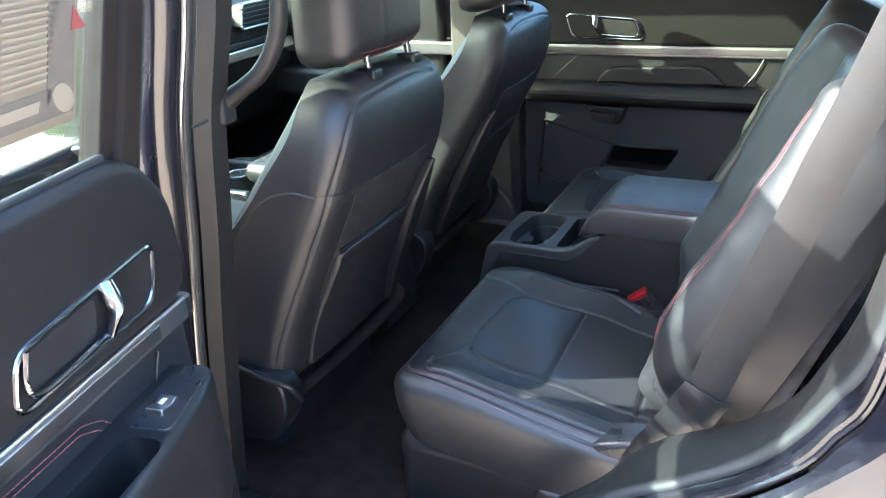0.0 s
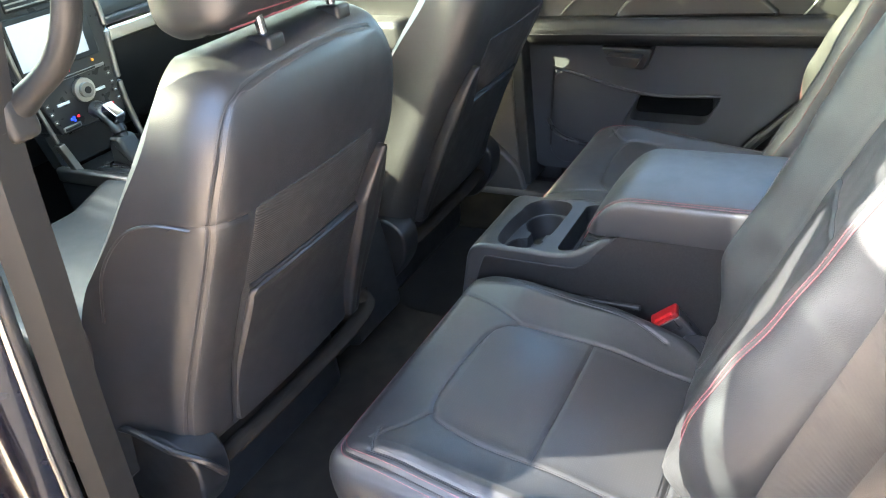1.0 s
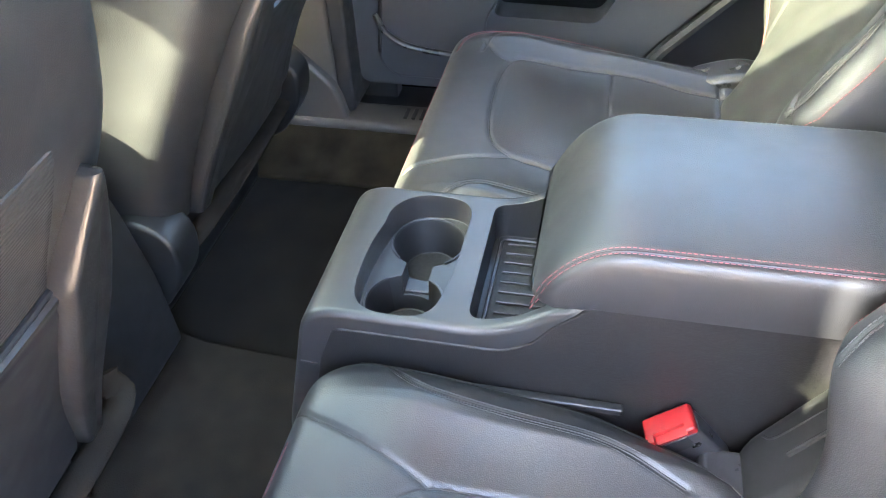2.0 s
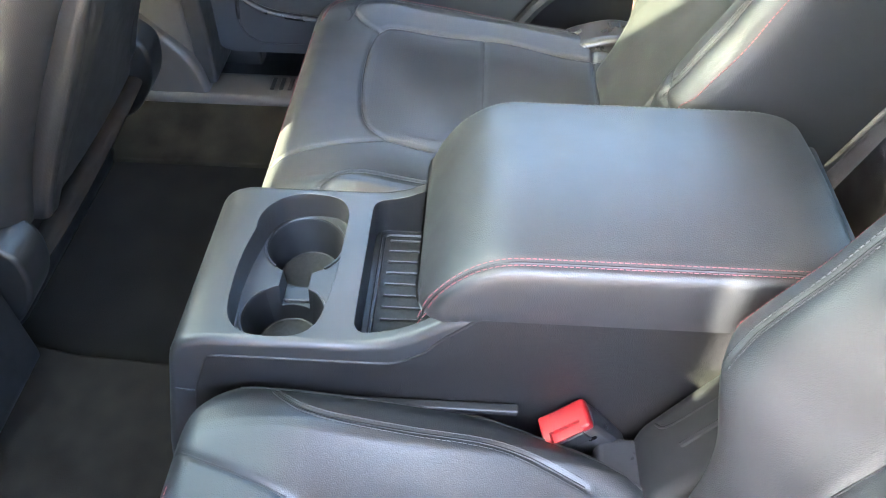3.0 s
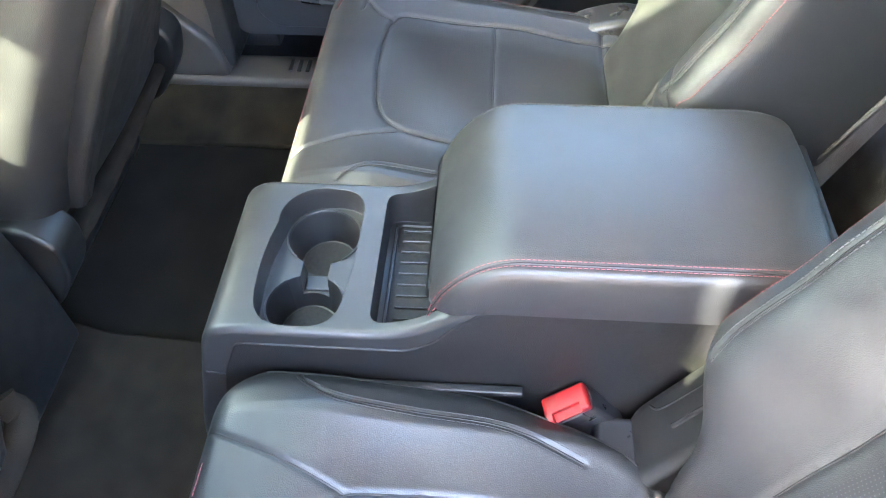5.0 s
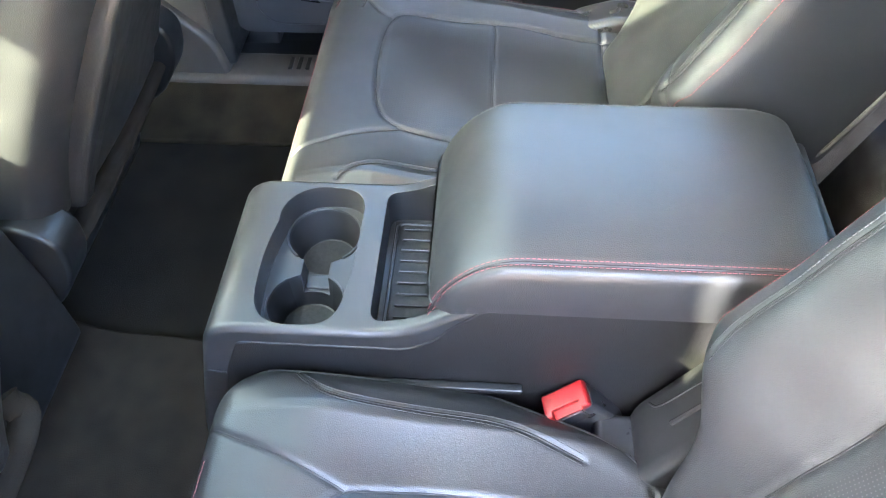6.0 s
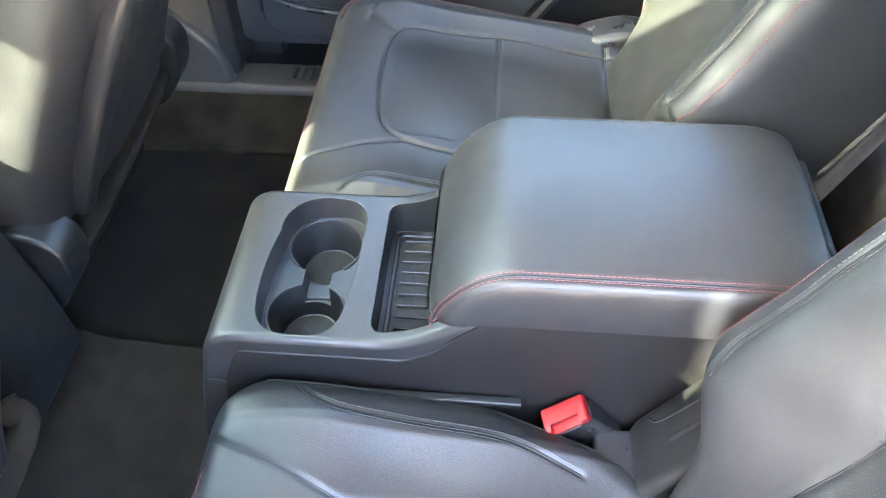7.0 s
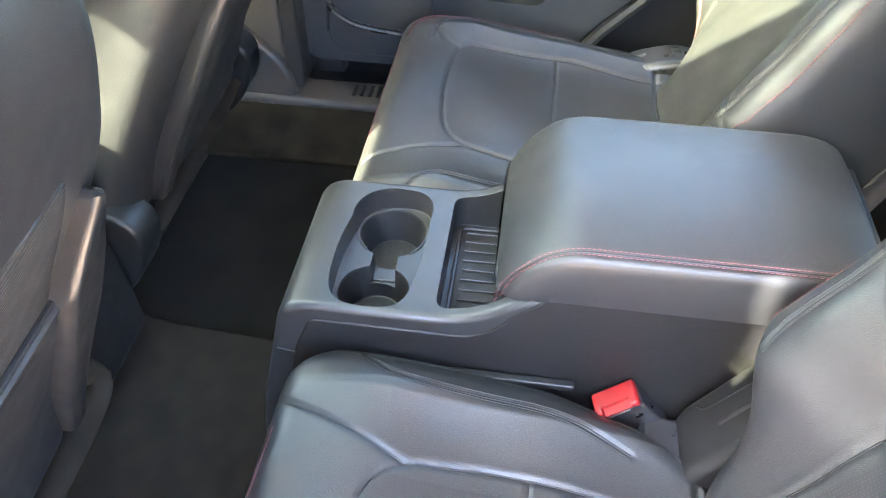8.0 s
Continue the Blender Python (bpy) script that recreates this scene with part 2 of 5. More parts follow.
def strip(lines, thick=0.0):
    """A skin over lines of points that have the same count; thick gives it a back."""
    bm = bmesh.new()
    rows = [[bm.verts.new(p) for p in ln] for ln in lines]
    for a, b in zip(rows, rows[1:]):
        for i in range(len(a) - 1):
            bm.faces.new((a[i], a[i + 1], b[i + 1], b[i]))
    if thick:
        bmesh.ops.recalc_face_normals(bm, faces=bm.faces)
        bmesh.ops.solidify(bm, geom=list(bm.faces), thickness=thick)
    return bm


def wire(pts, n, along=None):
    """Resamples a line of points to n even steps."""
    P = np.array([tuple(p) for p in pts], float)
    s = np.r_[0, np.cumsum(np.linalg.norm(np.diff(P, axis=0), axis=1))]
    t = np.linspace(0, s[-1], n)
    return np.stack([np.interp(t, s, P[:, k]) for k in range(P.shape[1])], 1)


def line_gap(A, B, poly):
    """Distance of points (A, B) from a plane polyline."""
    best = np.full(A.shape, 9.0)
    for (a0, b0), (a1, b1) in zip(poly, poly[1:]):
        da, db = a1 - a0, b1 - b0
        t = np.clip(((A - a0) * da + (B - b0) * db) / (da * da + db * db + 1e-12), 0, 1)
        best = np.minimum(best, np.hypot(A - a0 - t * da, B - b0 - t * db))
    return best


def smooth(xs, ys):
    """A smooth curve through given values, with no overshoot between them."""
    xs, ys = np.array(xs, float), np.array(ys, float)
    d = np.diff(ys) / np.diff(xs)
    k = np.r_[d[0], np.where(d[:-1] * d[1:] > 0, 2 * d[:-1] * d[1:] / np.where(d[:-1] + d[1:] == 0, 1, d[:-1] + d[1:]), 0.0), d[-1]]

    def f(v):
        v = np.clip(v, xs[0], xs[-1])
        i = np.clip(np.searchsorted(xs, v, side="right") - 1, 0, len(xs) - 2)
        h = xs[i + 1] - xs[i]
        t = (v - xs[i]) / h
        return ((1 + 2 * t) * (1 - t) ** 2) * ys[i] + t * (1 - t) ** 2 * h * k[i] + t * t * (3 - 2 * t) * ys[i + 1] + t * t * (t - 1) * h * k[i + 1]
    return f


class Pad:
    """An upholstered pad: a face over lengths a = 0..L and widths b0(a)..b1(a), with rounded edges of radius r, seams pressed in,
    and sides that run back by T. mp(a, b, c) gives the place; c points out of the face."""

    def __init__(self, L, b0, b1, r, T, mp, bulge=None, seams=(), na=70, nb=70, tuck=0.0, corner=0.05, steps=5, flare=0.0):
        self.L, self.r, self.mp, self.corner = L, r, mp, corner
        self.T = T if callable(T) else (lambda a, v=T: v)
        self.b0 = b0 if callable(b0) else (lambda a, v=b0: v + 0 * a)
        self.b1 = b1 if callable(b1) else (lambda a, v=b1: v + 0 * a)
        self.bulge, self.seams, self.na, self.nb, self.tuck, self.steps, self.flare = bulge, seams, na, nb, tuck, steps, flare

    def limits(self, a):
        d = np.clip(np.minimum(a, self.L - a), 0, self.corner)
        k = self.corner - np.sqrt(np.maximum(self.corner ** 2 - (self.corner - d) ** 2, 0))
        return self.b0(a) + k, self.b1(a) - k

    def height(self, A, B):
        lo, hi = self.limits(A)

        def fall(d):
            d = np.clip(d, 0, self.r)
            return self.r - np.sqrt(np.maximum(self.r ** 2 - (self.r - d) ** 2, 0))
        f = (fall(np.minimum(A, self.L - A)) ** 3 + fall(np.minimum(B - lo, hi - B)) ** 3) ** (1 / 3)
        C = -f
        if self.bulge:
            C = C + self.bulge(A, B)
        for poly, deep, wide in self.seams:
            C = C - 0.7 * deep * np.exp(-(line_gap(A, B, poly) / wide) ** 2)
        return C

    def at(self, a, b, lift=0.0005):
        A, B = np.array([float(a)]), np.array([float(b)])
        return Vector(self.mp(float(a), float(b), float(self.height(A, B)[0]) + lift))

    def spots(self, pts, lift=0.0005):
        """Places of many (a, b) at once."""
        A, B = np.array([float(p[0]) for p in pts]), np.array([float(p[1]) for p in pts])
        C = self.height(A, B) + lift
        return [Vector(self.mp(float(a), float(b), float(c))) for a, b, c in zip(A, B, C)]

    def bm(self):
        def spread(n):
            t = np.linspace(0, 1, n + 1)
            return 0.55 * t + 0.45 * (0.5 - 0.5 * np.cos(math.pi * t))
        sa, sb = spread(self.na) * self.L, spread(self.nb)
        A = np.repeat(sa[:, None], self.nb + 1, 1)
        lo, hi = self.limits(A)
        B = lo + (hi - lo) * sb[None, :]
        C = self.height(A, B)
        bm = bmesh.new()
        V = [[bm.verts.new(self.mp(A[i, j], B[i, j], C[i, j])) for j in range(self.nb + 1)] for i in range(self.na + 1)]
        for i in range(self.na):
            for j in range(self.nb):
                bm.faces.new((V[i][j], V[i][j + 1], V[i + 1][j + 1], V[i + 1][j]))
        na, nb = self.na, self.nb
        loop = [(0, j) for j in range(nb)] + [(i, nb) for i in range(na)] + [(na, j) for j in range(nb, 0, -1)] + [(i, 0) for i in range(na, 0, -1)]
        prev = [V[i][j] for i, j in loop]
        ma, mb = self.L / 2, float(np.mean((self.b0(np.array(self.L / 2)), self.b1(np.array(self.L / 2)))))
        for s in range(1, self.steps + 1):
            t = s / self.steps
            ring = []
            for i, j in loop:
                a, b, c = A[i, j], B[i, j], C[i, j]
                k = (self.tuck(a) if callable(self.tuck) else self.tuck) * t * t - self.flare * math.sin(math.pi * t) * 0.6
                a2 = a + (k if a < ma else -k) * (1 if min(a, self.L - a) < self.corner else 0)
                b2 = b + (k if b < mb else -k) * min(1.0, abs(b - mb) / 0.05)
                ring.append(bm.verts.new(self.mp(a2, b2, c + (-float(self.T(a)) - c) * t)))
            for q in range(len(loop)):
                w = (q + 1) % len(loop)
                bm.faces.new((prev[q], prev[w], ring[w], ring[q]))
            prev = ring
        bm.faces.new(prev)
        return bm

    def seam(self, poly, r=0.0010):
        """A thin dark line along the bottom of a seam."""
        return tube(self.spots(wire(poly, max(3, int(sum(math.dist(p, q) for p, q in zip(poly, poly[1:])) / 0.006))), 0.0002), r, 5)

    def stitches(self, lines, pitch=0.0043, length=0.0029, r=0.00055):
        """Short threads along lines in (a, b)."""
        bm = bmesh.new()
        for poly in lines:
            pts = wire(poly, max(2, int(sum(math.dist(p, q) for p, q in zip(poly, poly[1:])) / pitch)))
            f = length / pitch
            U = self.spots(pts[:-1], 0.0006)
            W = self.spots([p + (q - p) * f for p, q in zip(pts, pts[1:])], 0.0006)
            for u, v in zip(U, W):
                if (v - u).length > 1e-5:
                    tube([u, v], r, 4, bm)
        return bm


def baked(bm, cutters):
    """The mesh bm with the cutters taken out of it."""
    def tmp(b, n):
        bmesh.ops.recalc_face_normals(b, faces=b.faces)
        me = bpy.data.meshes.new(n)
        b.to_mesh(me)
        b.free()
        return new(n, me)
    base = tmp(bm, "base")
    cut = []
    for c in cutters:
        ob = tmp(c, "cut")
        cut.append(ob)
        md = base.modifiers.new("cut", "BOOLEAN")
        md.object, md.operation, md.solver = ob, "DIFFERENCE", "EXACT"
    bpy.context.view_layer.update()
    me = bpy.data.meshes.new_from_object(base.evaluated_get(bpy.context.evaluated_depsgraph_get()))
    out = bmesh.new()
    out.from_mesh(me)
    for o in [base, *cut]:
        bpy.data.objects.remove(o)
    return out


def cyl(x, y, z0, z1, r0, r1, n=40):
    bm = bmesh.new()
    bmesh.ops.create_cone(bm, cap_ends=True, segments=n, radius1=r0, radius2=r1, depth=z1 - z0, matrix=Matrix.Translation((x, y, (z0 + z1) / 2)))
    return bm

YC = 0.022                            # the car's middle line

# ---- ground and surroundings ----
GZ = -0.42
g = bmesh.new()
bmesh.ops.create_grid(g, x_segments=40, y_segments=40, size=900.0)
bmesh.ops.translate(g, verts=g.verts, vec=(0, 0, GZ))
tagged(part("ground", g, CONCRETE), "pale weathered concrete of a parking lot", "ground", kind="structure")
tagged(part("verge", box(-60, -9, -40, -3.2, GZ - 0.2, GZ + 0.10, 0.03), GRASS_DRY), "dry yellow grass verge behind a low kerb", "grass", kind="structure")
# a dark row of bushes and trees far beyond the verge: many small leaves with gaps between them
random.seed(11)
verts, faces = [], []
for k in range(5200):
    y = random.uniform(-34, 14)
    top = 3.4 + 1.6 * noise.noise((y * 0.23, 1.7, 0.4)) + 0.9 * noise.noise((y * 0.9, 4.1, 2.2))
    c = Vector((random.gauss(-24, 1.3), y, GZ + max(0.1, top) * random.random() ** 0.8))
    r = random.uniform(0.14, 0.34)
    u = Vector((random.gauss(0, 1), random.gauss(0, 1), random.gauss(0, 1))).normalized()
    w = u.orthogonal().normalized()
    for d in (u * r, w * r * 0.6, -u * r, -w * r * 0.6):
        verts.append(c + d)
    faces.append((4 * k, 4 * k + 1, 4 * k + 2, 4 * k + 3))
leaf_mesh = bpy.data.meshes.new("tree_row")
leaf_mesh.from_pydata(verts, [], faces)
leaf_mesh.materials.append(LEAF)
tagged(new("tree_row", leaf_mesh), "dark green leafy trees beyond the grass verge", "trees", kind="stuff")

# unseen tan wall across the lot, added to block low sky and warm reflections
BRICK_TAN = material("tan_render", (0.45, 0.32, 0.21), 0.9, bump=0.5, bump_scale=30.0, spots=0.2, spot_scale=0.6)
tagged(part("wall_lot", box(-30, 40, -14.4, -14.0, GZ, GZ + 6.0, 0.02), BRICK_TAN), "plain tan wall of a low building across the lot", "wall", kind="structure")

# ---- car body ----
body = thing("car_body", "dark blue painted body shell of a large car", "car")
part("floor", box(-1.6, 0.62, -0.70, 0.74, -0.08, -0.020, 0.01), CARPET, body, "charcoal carpet on the cabin floor")
part("rear_floor", box(0.55, 2.0, -0.66, 0.70, -0.06, 0.12, 0.01), CARPET, body)
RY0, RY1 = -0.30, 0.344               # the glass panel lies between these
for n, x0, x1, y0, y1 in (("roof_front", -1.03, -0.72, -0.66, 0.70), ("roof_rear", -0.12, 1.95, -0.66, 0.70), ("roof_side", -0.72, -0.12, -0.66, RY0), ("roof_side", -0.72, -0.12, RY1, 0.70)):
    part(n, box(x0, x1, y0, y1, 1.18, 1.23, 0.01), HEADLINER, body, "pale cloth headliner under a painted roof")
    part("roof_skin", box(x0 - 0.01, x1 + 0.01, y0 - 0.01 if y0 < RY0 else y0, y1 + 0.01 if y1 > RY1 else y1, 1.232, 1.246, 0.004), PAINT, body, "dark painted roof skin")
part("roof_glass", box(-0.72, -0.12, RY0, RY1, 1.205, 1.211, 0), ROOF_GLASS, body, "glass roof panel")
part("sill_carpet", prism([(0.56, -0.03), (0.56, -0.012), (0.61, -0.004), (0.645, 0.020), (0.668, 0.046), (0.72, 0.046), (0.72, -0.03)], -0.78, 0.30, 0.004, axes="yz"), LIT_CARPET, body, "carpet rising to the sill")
# unseen bar added to hold sunlight to the far cushion's front edge
part("windshield_header", box(-0.99, -0.93, -0.60, 0.64, 1.10, 1.182, 0.008), HEADLINER, body, "pale header over the windshield")
# unseen bars added to leave a narrow sun patch on the armrest side
part("door_header", box(-1.10, -0.550, -0.735, -0.70, 1.125, 1.246, 0.006), PAINT, body, "painted frame over the front door")
part("pillar_header", box(-0.497, -0.05, -0.735, -0.70, 1.142, 1.246, 0.006), PAINT, body, "painted frame over the pillar")
part("rear_wall", box(1.95, 2.0, -0.70, 0.74, -0.06, 0.80, 0.01), PLASTIC_DARK, body)
part("firewall", box(-1.66, -1.60, -0.74, 0.78, -0.06, 0.80, 0.01), PLASTIC_DARK, body)
part("hood", box(-2.6, -1.5, -0.80, 0.84, 0.62, 0.70, 0.03), PAINT, body)
part("windshield", strip([[(-1.03, y, 1.17), (-1.62, y, 0.80)] for y in (-0.62, 0.02, 0.66)], 0.004), GLASS, body)


def slab(name, mat, pts, y0, y1, bev=0.01, label=""):
    return part(name, prism(rounded(pts, 0.03), y0, y1, bev), mat, body, label)


for s, y in ((-1, YC - 0.722), (1, YC + 0.722)):
    y0, y1 = (y - 0.14, y) if s < 0 else (y, y + 0.14)
    yi, yo = (y - 0.03, y + 0.02) if s < 0 else (y - 0.02, y + 0.03)
    slab("front_side", PAINT, [(-1.7, -0.25), (-0.38, -0.25), (-0.36, 0.76), (-1.7, 0.76)], *((y0 - 0.10, y1) if s < 0 else (y0, y1 + 0.10)))
    part("front_window", strip([[(-1.5, y + s * 0.09, 0.76), (-1.08, y + s * 0.02, 1.12)], [(-0.42, y + s * 0.09, 0.76), (-0.42, y + s * 0.02, 1.12)]], 0.004), GLASS, body)
    slab("a_pillar", HEADLINER, [(-1.68, 0.74), (-1.52, 0.74), (-0.98, 1.19), (-1.12, 1.19)], yi + 0.06 * -s, yo + 0.06 * -s)
    notch = [(-0.428, 1.09), (-0.424, 1.128), (-0.360, 1.128), (-0.356, 1.09)] if s < 0 else [(-0.40, 1.10)]   # added notch lets sun reach the armrest side
    slab("roof_rail", HEADLINER, [(-1.10, 1.08), *notch, (1.95, 1.08), (1.95, 1.20), (-1.10, 1.20)], yi + 0.09 * -s, yo + 0.06 * -s)
    slab("rear_quarter", PAINT, [(0.78, -0.25), (2.0, -0.25), (2.0, 0.80), (0.84, 0.80), (0.72, 0.45)], y0, y1)
    slab("d_pillar", HEADLINER, [(0.80, 0.76), (1.05, 0.76), (0.85, 1.16), (0.62, 1.16)], yi + 0.05 * -s, yo + 0.05 * -s)
    slab("sill", PLASTIC, [(-0.72, -0.25), (0.56, -0.25), (0.56, 0.035), (-0.72, 0.035)], *((y0, y1 + 0.035) if s < 0 else (y0 - 0.045, y1)))

# unseen frame added to shade the driver's seat shoulder from the sun
slab("front_door_frame", PLASTIC, [(-0.57, 0.72), (-0.36, 0.72), (-0.31, 1.12), (-0.48, 1.12)], -0.74, -0.70)

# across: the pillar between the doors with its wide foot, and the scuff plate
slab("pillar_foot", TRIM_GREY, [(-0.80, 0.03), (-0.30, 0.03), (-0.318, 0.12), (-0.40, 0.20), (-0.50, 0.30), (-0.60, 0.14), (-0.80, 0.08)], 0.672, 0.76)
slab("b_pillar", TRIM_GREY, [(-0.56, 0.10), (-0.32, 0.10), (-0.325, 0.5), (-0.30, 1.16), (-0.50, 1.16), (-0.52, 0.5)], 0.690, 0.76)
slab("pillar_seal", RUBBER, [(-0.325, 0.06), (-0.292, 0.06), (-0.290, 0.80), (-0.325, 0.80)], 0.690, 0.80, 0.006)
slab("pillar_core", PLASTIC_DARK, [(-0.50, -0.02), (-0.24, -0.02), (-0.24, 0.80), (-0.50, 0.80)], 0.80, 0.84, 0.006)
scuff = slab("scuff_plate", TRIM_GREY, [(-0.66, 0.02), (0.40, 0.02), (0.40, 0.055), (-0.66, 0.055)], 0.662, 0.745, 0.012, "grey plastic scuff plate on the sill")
for k in range(5):
    part("plate_rib", box(-0.20 + 0.016 * k, -0.192 + 0.016 * k, 0.69, 0.725, 0.053, 0.058, 0.001, 1), PLASTIC, scuff)
slab("far_front_door", PLASTIC, [(-1.5, 0.05), (-0.56, 0.05), (-0.56, 0.80), (-1.5, 0.80)], 0.72, 0.79, 0.02)
part("front_door_trim", box(-1.30, -0.50, 0.700, 0.725, 0.585, 0.625, 0.006), SATIN, body, "brushed aluminium trim strip")
slab("front_door_armrest", LEATHER, [(-1.25, 0.44), (-0.62, 0.44), (-0.62, 0.52), (-1.25, 0.54)], 0.65, 0.74, 0.02)

# floor coverings
mat_line = rounded([(-0.62, -0.66), (-0.06, -0.66), (-0.06, 0.10), (-0.215, 0.127), (-0.36, 0.135), (-0.42, 0.150), (-0.47, 0.165), (-0.62, 0.165)], 0.02)
tagged(part("floor_mat", prism(mat_line, -0.019, 0.002, 0.006, axes="xy"), CARPET_GREY), "grey-brown carpet mat on the cabin floor", "mat")

# tinted panes behind the second row
for y in (YC - 0.70, YC + 0.70):
    part("quarter_window", box(0.80, 1.96, y - 0.003, y + 0.003, 0.78, 1.12, 0), DARK_GLASS, body, "dark tinted quarter window")
part("tailgate_window", box(1.955, 1.961, -0.66, 0.70, 0.78, 1.20, 0), DARK_GLASS, body, "dark tinted tailgate window")


# ---- second-row seats ----
def captains_chair(s, label):
    """A second-row seat; s = -1 on the driver's side, 1 across."""
    seat = thing("captains_chair", label, "car seat", "second-row seats")
    Y = lambda w: YC + s * w          # w: distance from the middle line
    span = lambda w0, w1: sorted((Y(w0), Y(w1)))

    # cushion: a from the front edge back, b = w
    def mc(a, b, c):
        x = -0.075 + a
        return (x, Y(b), 0.292 - 0.16 * x + c)

    def bc(A, B):
        u = np.abs((B - 0.345) / 0.235)
        rise = 0.020 * np.clip((u - 0.45) / 0.35, 0, 1) ** 2 - 0.014 * np.clip((u - 0.84) / 0.16, 0, 1)
        soft = 0.003 * np.sin(A * 34 + 1.3) * np.cos((B - 0.34) * 22)
        return rise * np.clip(A / 0.12, 0, 1) - 0.022 * np.clip((0.11 - A) / 0.11, 0, 1) ** 2 + soft * np.clip(A / 0.1, 0, 1)
    ins = [(0.46, 0.226), (0.25, 0.215), (0.175, 0.218), (0.133, 0.227), (0.108, 0.258), (0.097, 0.33), (0.097, 0.40), (0.108, 0.450), (0.14, 0.466), (0.25, 0.472), (0.46, 0.472)]
    fore = [(0.140, 0.222), (0.103, 0.207), (0.056, 0.189), (0.031, 0.180), (0.010, 0.170)]
    aft = [(0.108, 0.450 + (0.030 if s > 0 else 0.0)), (0.085, 0.495), (0.06, 0.53)]
    dbl = [(0.080, 0.110), (0.094, 0.124), (0.125, 0.140), (0.19, 0.145), (0.26, 0.148), (0.30, 0.156), (0.35, 0.172)]
    out = [(0.018, 0.52), (0.03, 0.548), (0.06, 0.563), (0.20, 0.572), (0.45, 0.580)]
    out2 = [(0.06, 0.505), (0.075, 0.545), (0.11, 0.553), (0.45, 0.564)]
    shift = 0.030 if s > 0 else 0.0       # the far cushion's panel lies a little further out
    ins, fore, dbl = [[(a, b + shift) for a, b in ln] for ln in (ins, fore, dbl)]
    ins, fore, aft, dbl, out, out2 = [[(v.x, v.y) for v in curve(ln, 4)] for ln in (ins, fore, aft, dbl, out, out2)]
    mids = [[(0.255, 0.218 + shift), (0.255, 0.47 + shift)], [(0.415, 0.19), (0.415, 0.56)]]
    seams = [(ins, 0.0035, 0.0028), (mids[0], 0.003, 0.0026), (mids[1], 0.005, 0.004),
             (fore, 0.0035, 0.0026), (aft, 0.0035, 0.0026), (dbl, 0.003, 0.003), (out, 0.003, 0.003), (out2, 0.003, 0.003)]
    cush = Pad(0.49, smooth([0.0, 0.25, 0.32, 0.38, 0.434, 0.49], [0.098, 0.100, 0.120, 0.142, 0.178, 0.215]), 0.592, 0.032, 0.135, mc, bc, seams, 230, 220, tuck=0.012, corner=0.06)
    cushion = part("cushion", cush.bm(), LEATHER, seat, "black leather cushion with pressed seams")
    for ln in (ins, fore, aft, dbl, out, out2, *mids):
        part("seam", cush.seam(ln), PLASTIC_DARK, cushion)
    off = lambda ln, d: [(a, b + d) for a, b in ln]
    for ln, d, thread in ((out, 0.006, 1), (out, -0.006, 1), (dbl, 0.0045, 0), (dbl, -0.0045, 0), (out2, 0.004, 0), (out2, -0.004, 0)):
        part("stitching", cush.stitches([off(ln, d)]), STITCH_RED if thread else STITCH_GREY, cushion, "red stitching" if thread else "grey stitching")
    part("stitching", cush.stitches([[(0.010, 0.20), (0.006, 0.30), (0.006, 0.42), (0.010, 0.50)]]), STITCH_RED, cushion, "red stitching")

    part("edge_piping", tube(cush.spots([(a, float(cush.b0(np.array(a))) + 0.010) for a in np.linspace(0.05, 0.45, 30)], 0.0), 0.0016, 6), LEATHER_OLD, cushion, "black edge piping")

    # perforated centre, a skin just over the cushion
    def skin(a0, a1, b0, b1):
        rows = [cush.spots([(a, b) for b in np.linspace(b0(a), b1(a), 60)], 0.0012) for a in np.linspace(a0, a1, 60)]
        return strip(rows)
    lo = lambda a: 0.236 + shift + 0.03 * max(0, (0.135 - a) / 0.03) ** 2
    hi = lambda a: 0.457 + shift - 0.03 * max(0, (0.135 - a) / 0.03) ** 2
    part("centre_panel", skin(0.110, 0.247, lo, hi), PERF_FLAT, cushion, "perforated leather panel")
    part("centre_panel", skin(0.263, 0.405, lambda a: 0.230 + shift, lambda a: 0.462 + shift), PERF_FLAT, cushion, "perforated leather panel")

    part("base", box(-0.070, 0.36, *span(0.115, 0.578), -0.02, 0.166, 0.035, 5), PLASTIC, seat, "black moulded seat base")
    part("side_shield", prism(rounded([(0.20, 0.02), (0.36, 0.02), (0.38, 0.10), (0.30, 0.130), (0.20, 0.130)], 0.02), *span(0.550, 0.588), 0.008), PLASTIC, seat, "black plastic side shield")
    part("recliner_cover", prism(rounded([(0.25, 0.16), (0.37, 0.12), (0.50, 0.16), (0.50, 0.24), (0.37, 0.275), (0.29, 0.25)], 0.03), *span(0.520, 0.585), 0.014), PLASTIC_SMOOTH, seat, "black plastic recliner cover")
    part("adjuster_lever", prism(rounded([(0.26, 0.08), (0.36, 0.05), (0.45, 0.10), (0.44, 0.14), (0.28, 0.13)], 0.02), *span(0.565, 0.60), 0.01), PLASTIC_SMOOTH, seat)
    # hinge boot on the inner side
    boot = prism(rounded([(0.318, 0.18), (0.327, 0.255), (0.367, 0.332), (0.400, 0.388), (0.47, 0.40), (0.47, 0.18)], 0.012), *span(0.106, 0.185), 0.012, 4)
    hinge = part("hinge_boot", boot, PLASTIC, seat, "black plastic hinge boot")
    part("boot_slot", tube([(0.349, Y(0.150), 0.2985), (0.387, Y(0.150), 0.367)], 0.0028, 8), PLASTIC_DARK, hinge, "narrow dark slot")
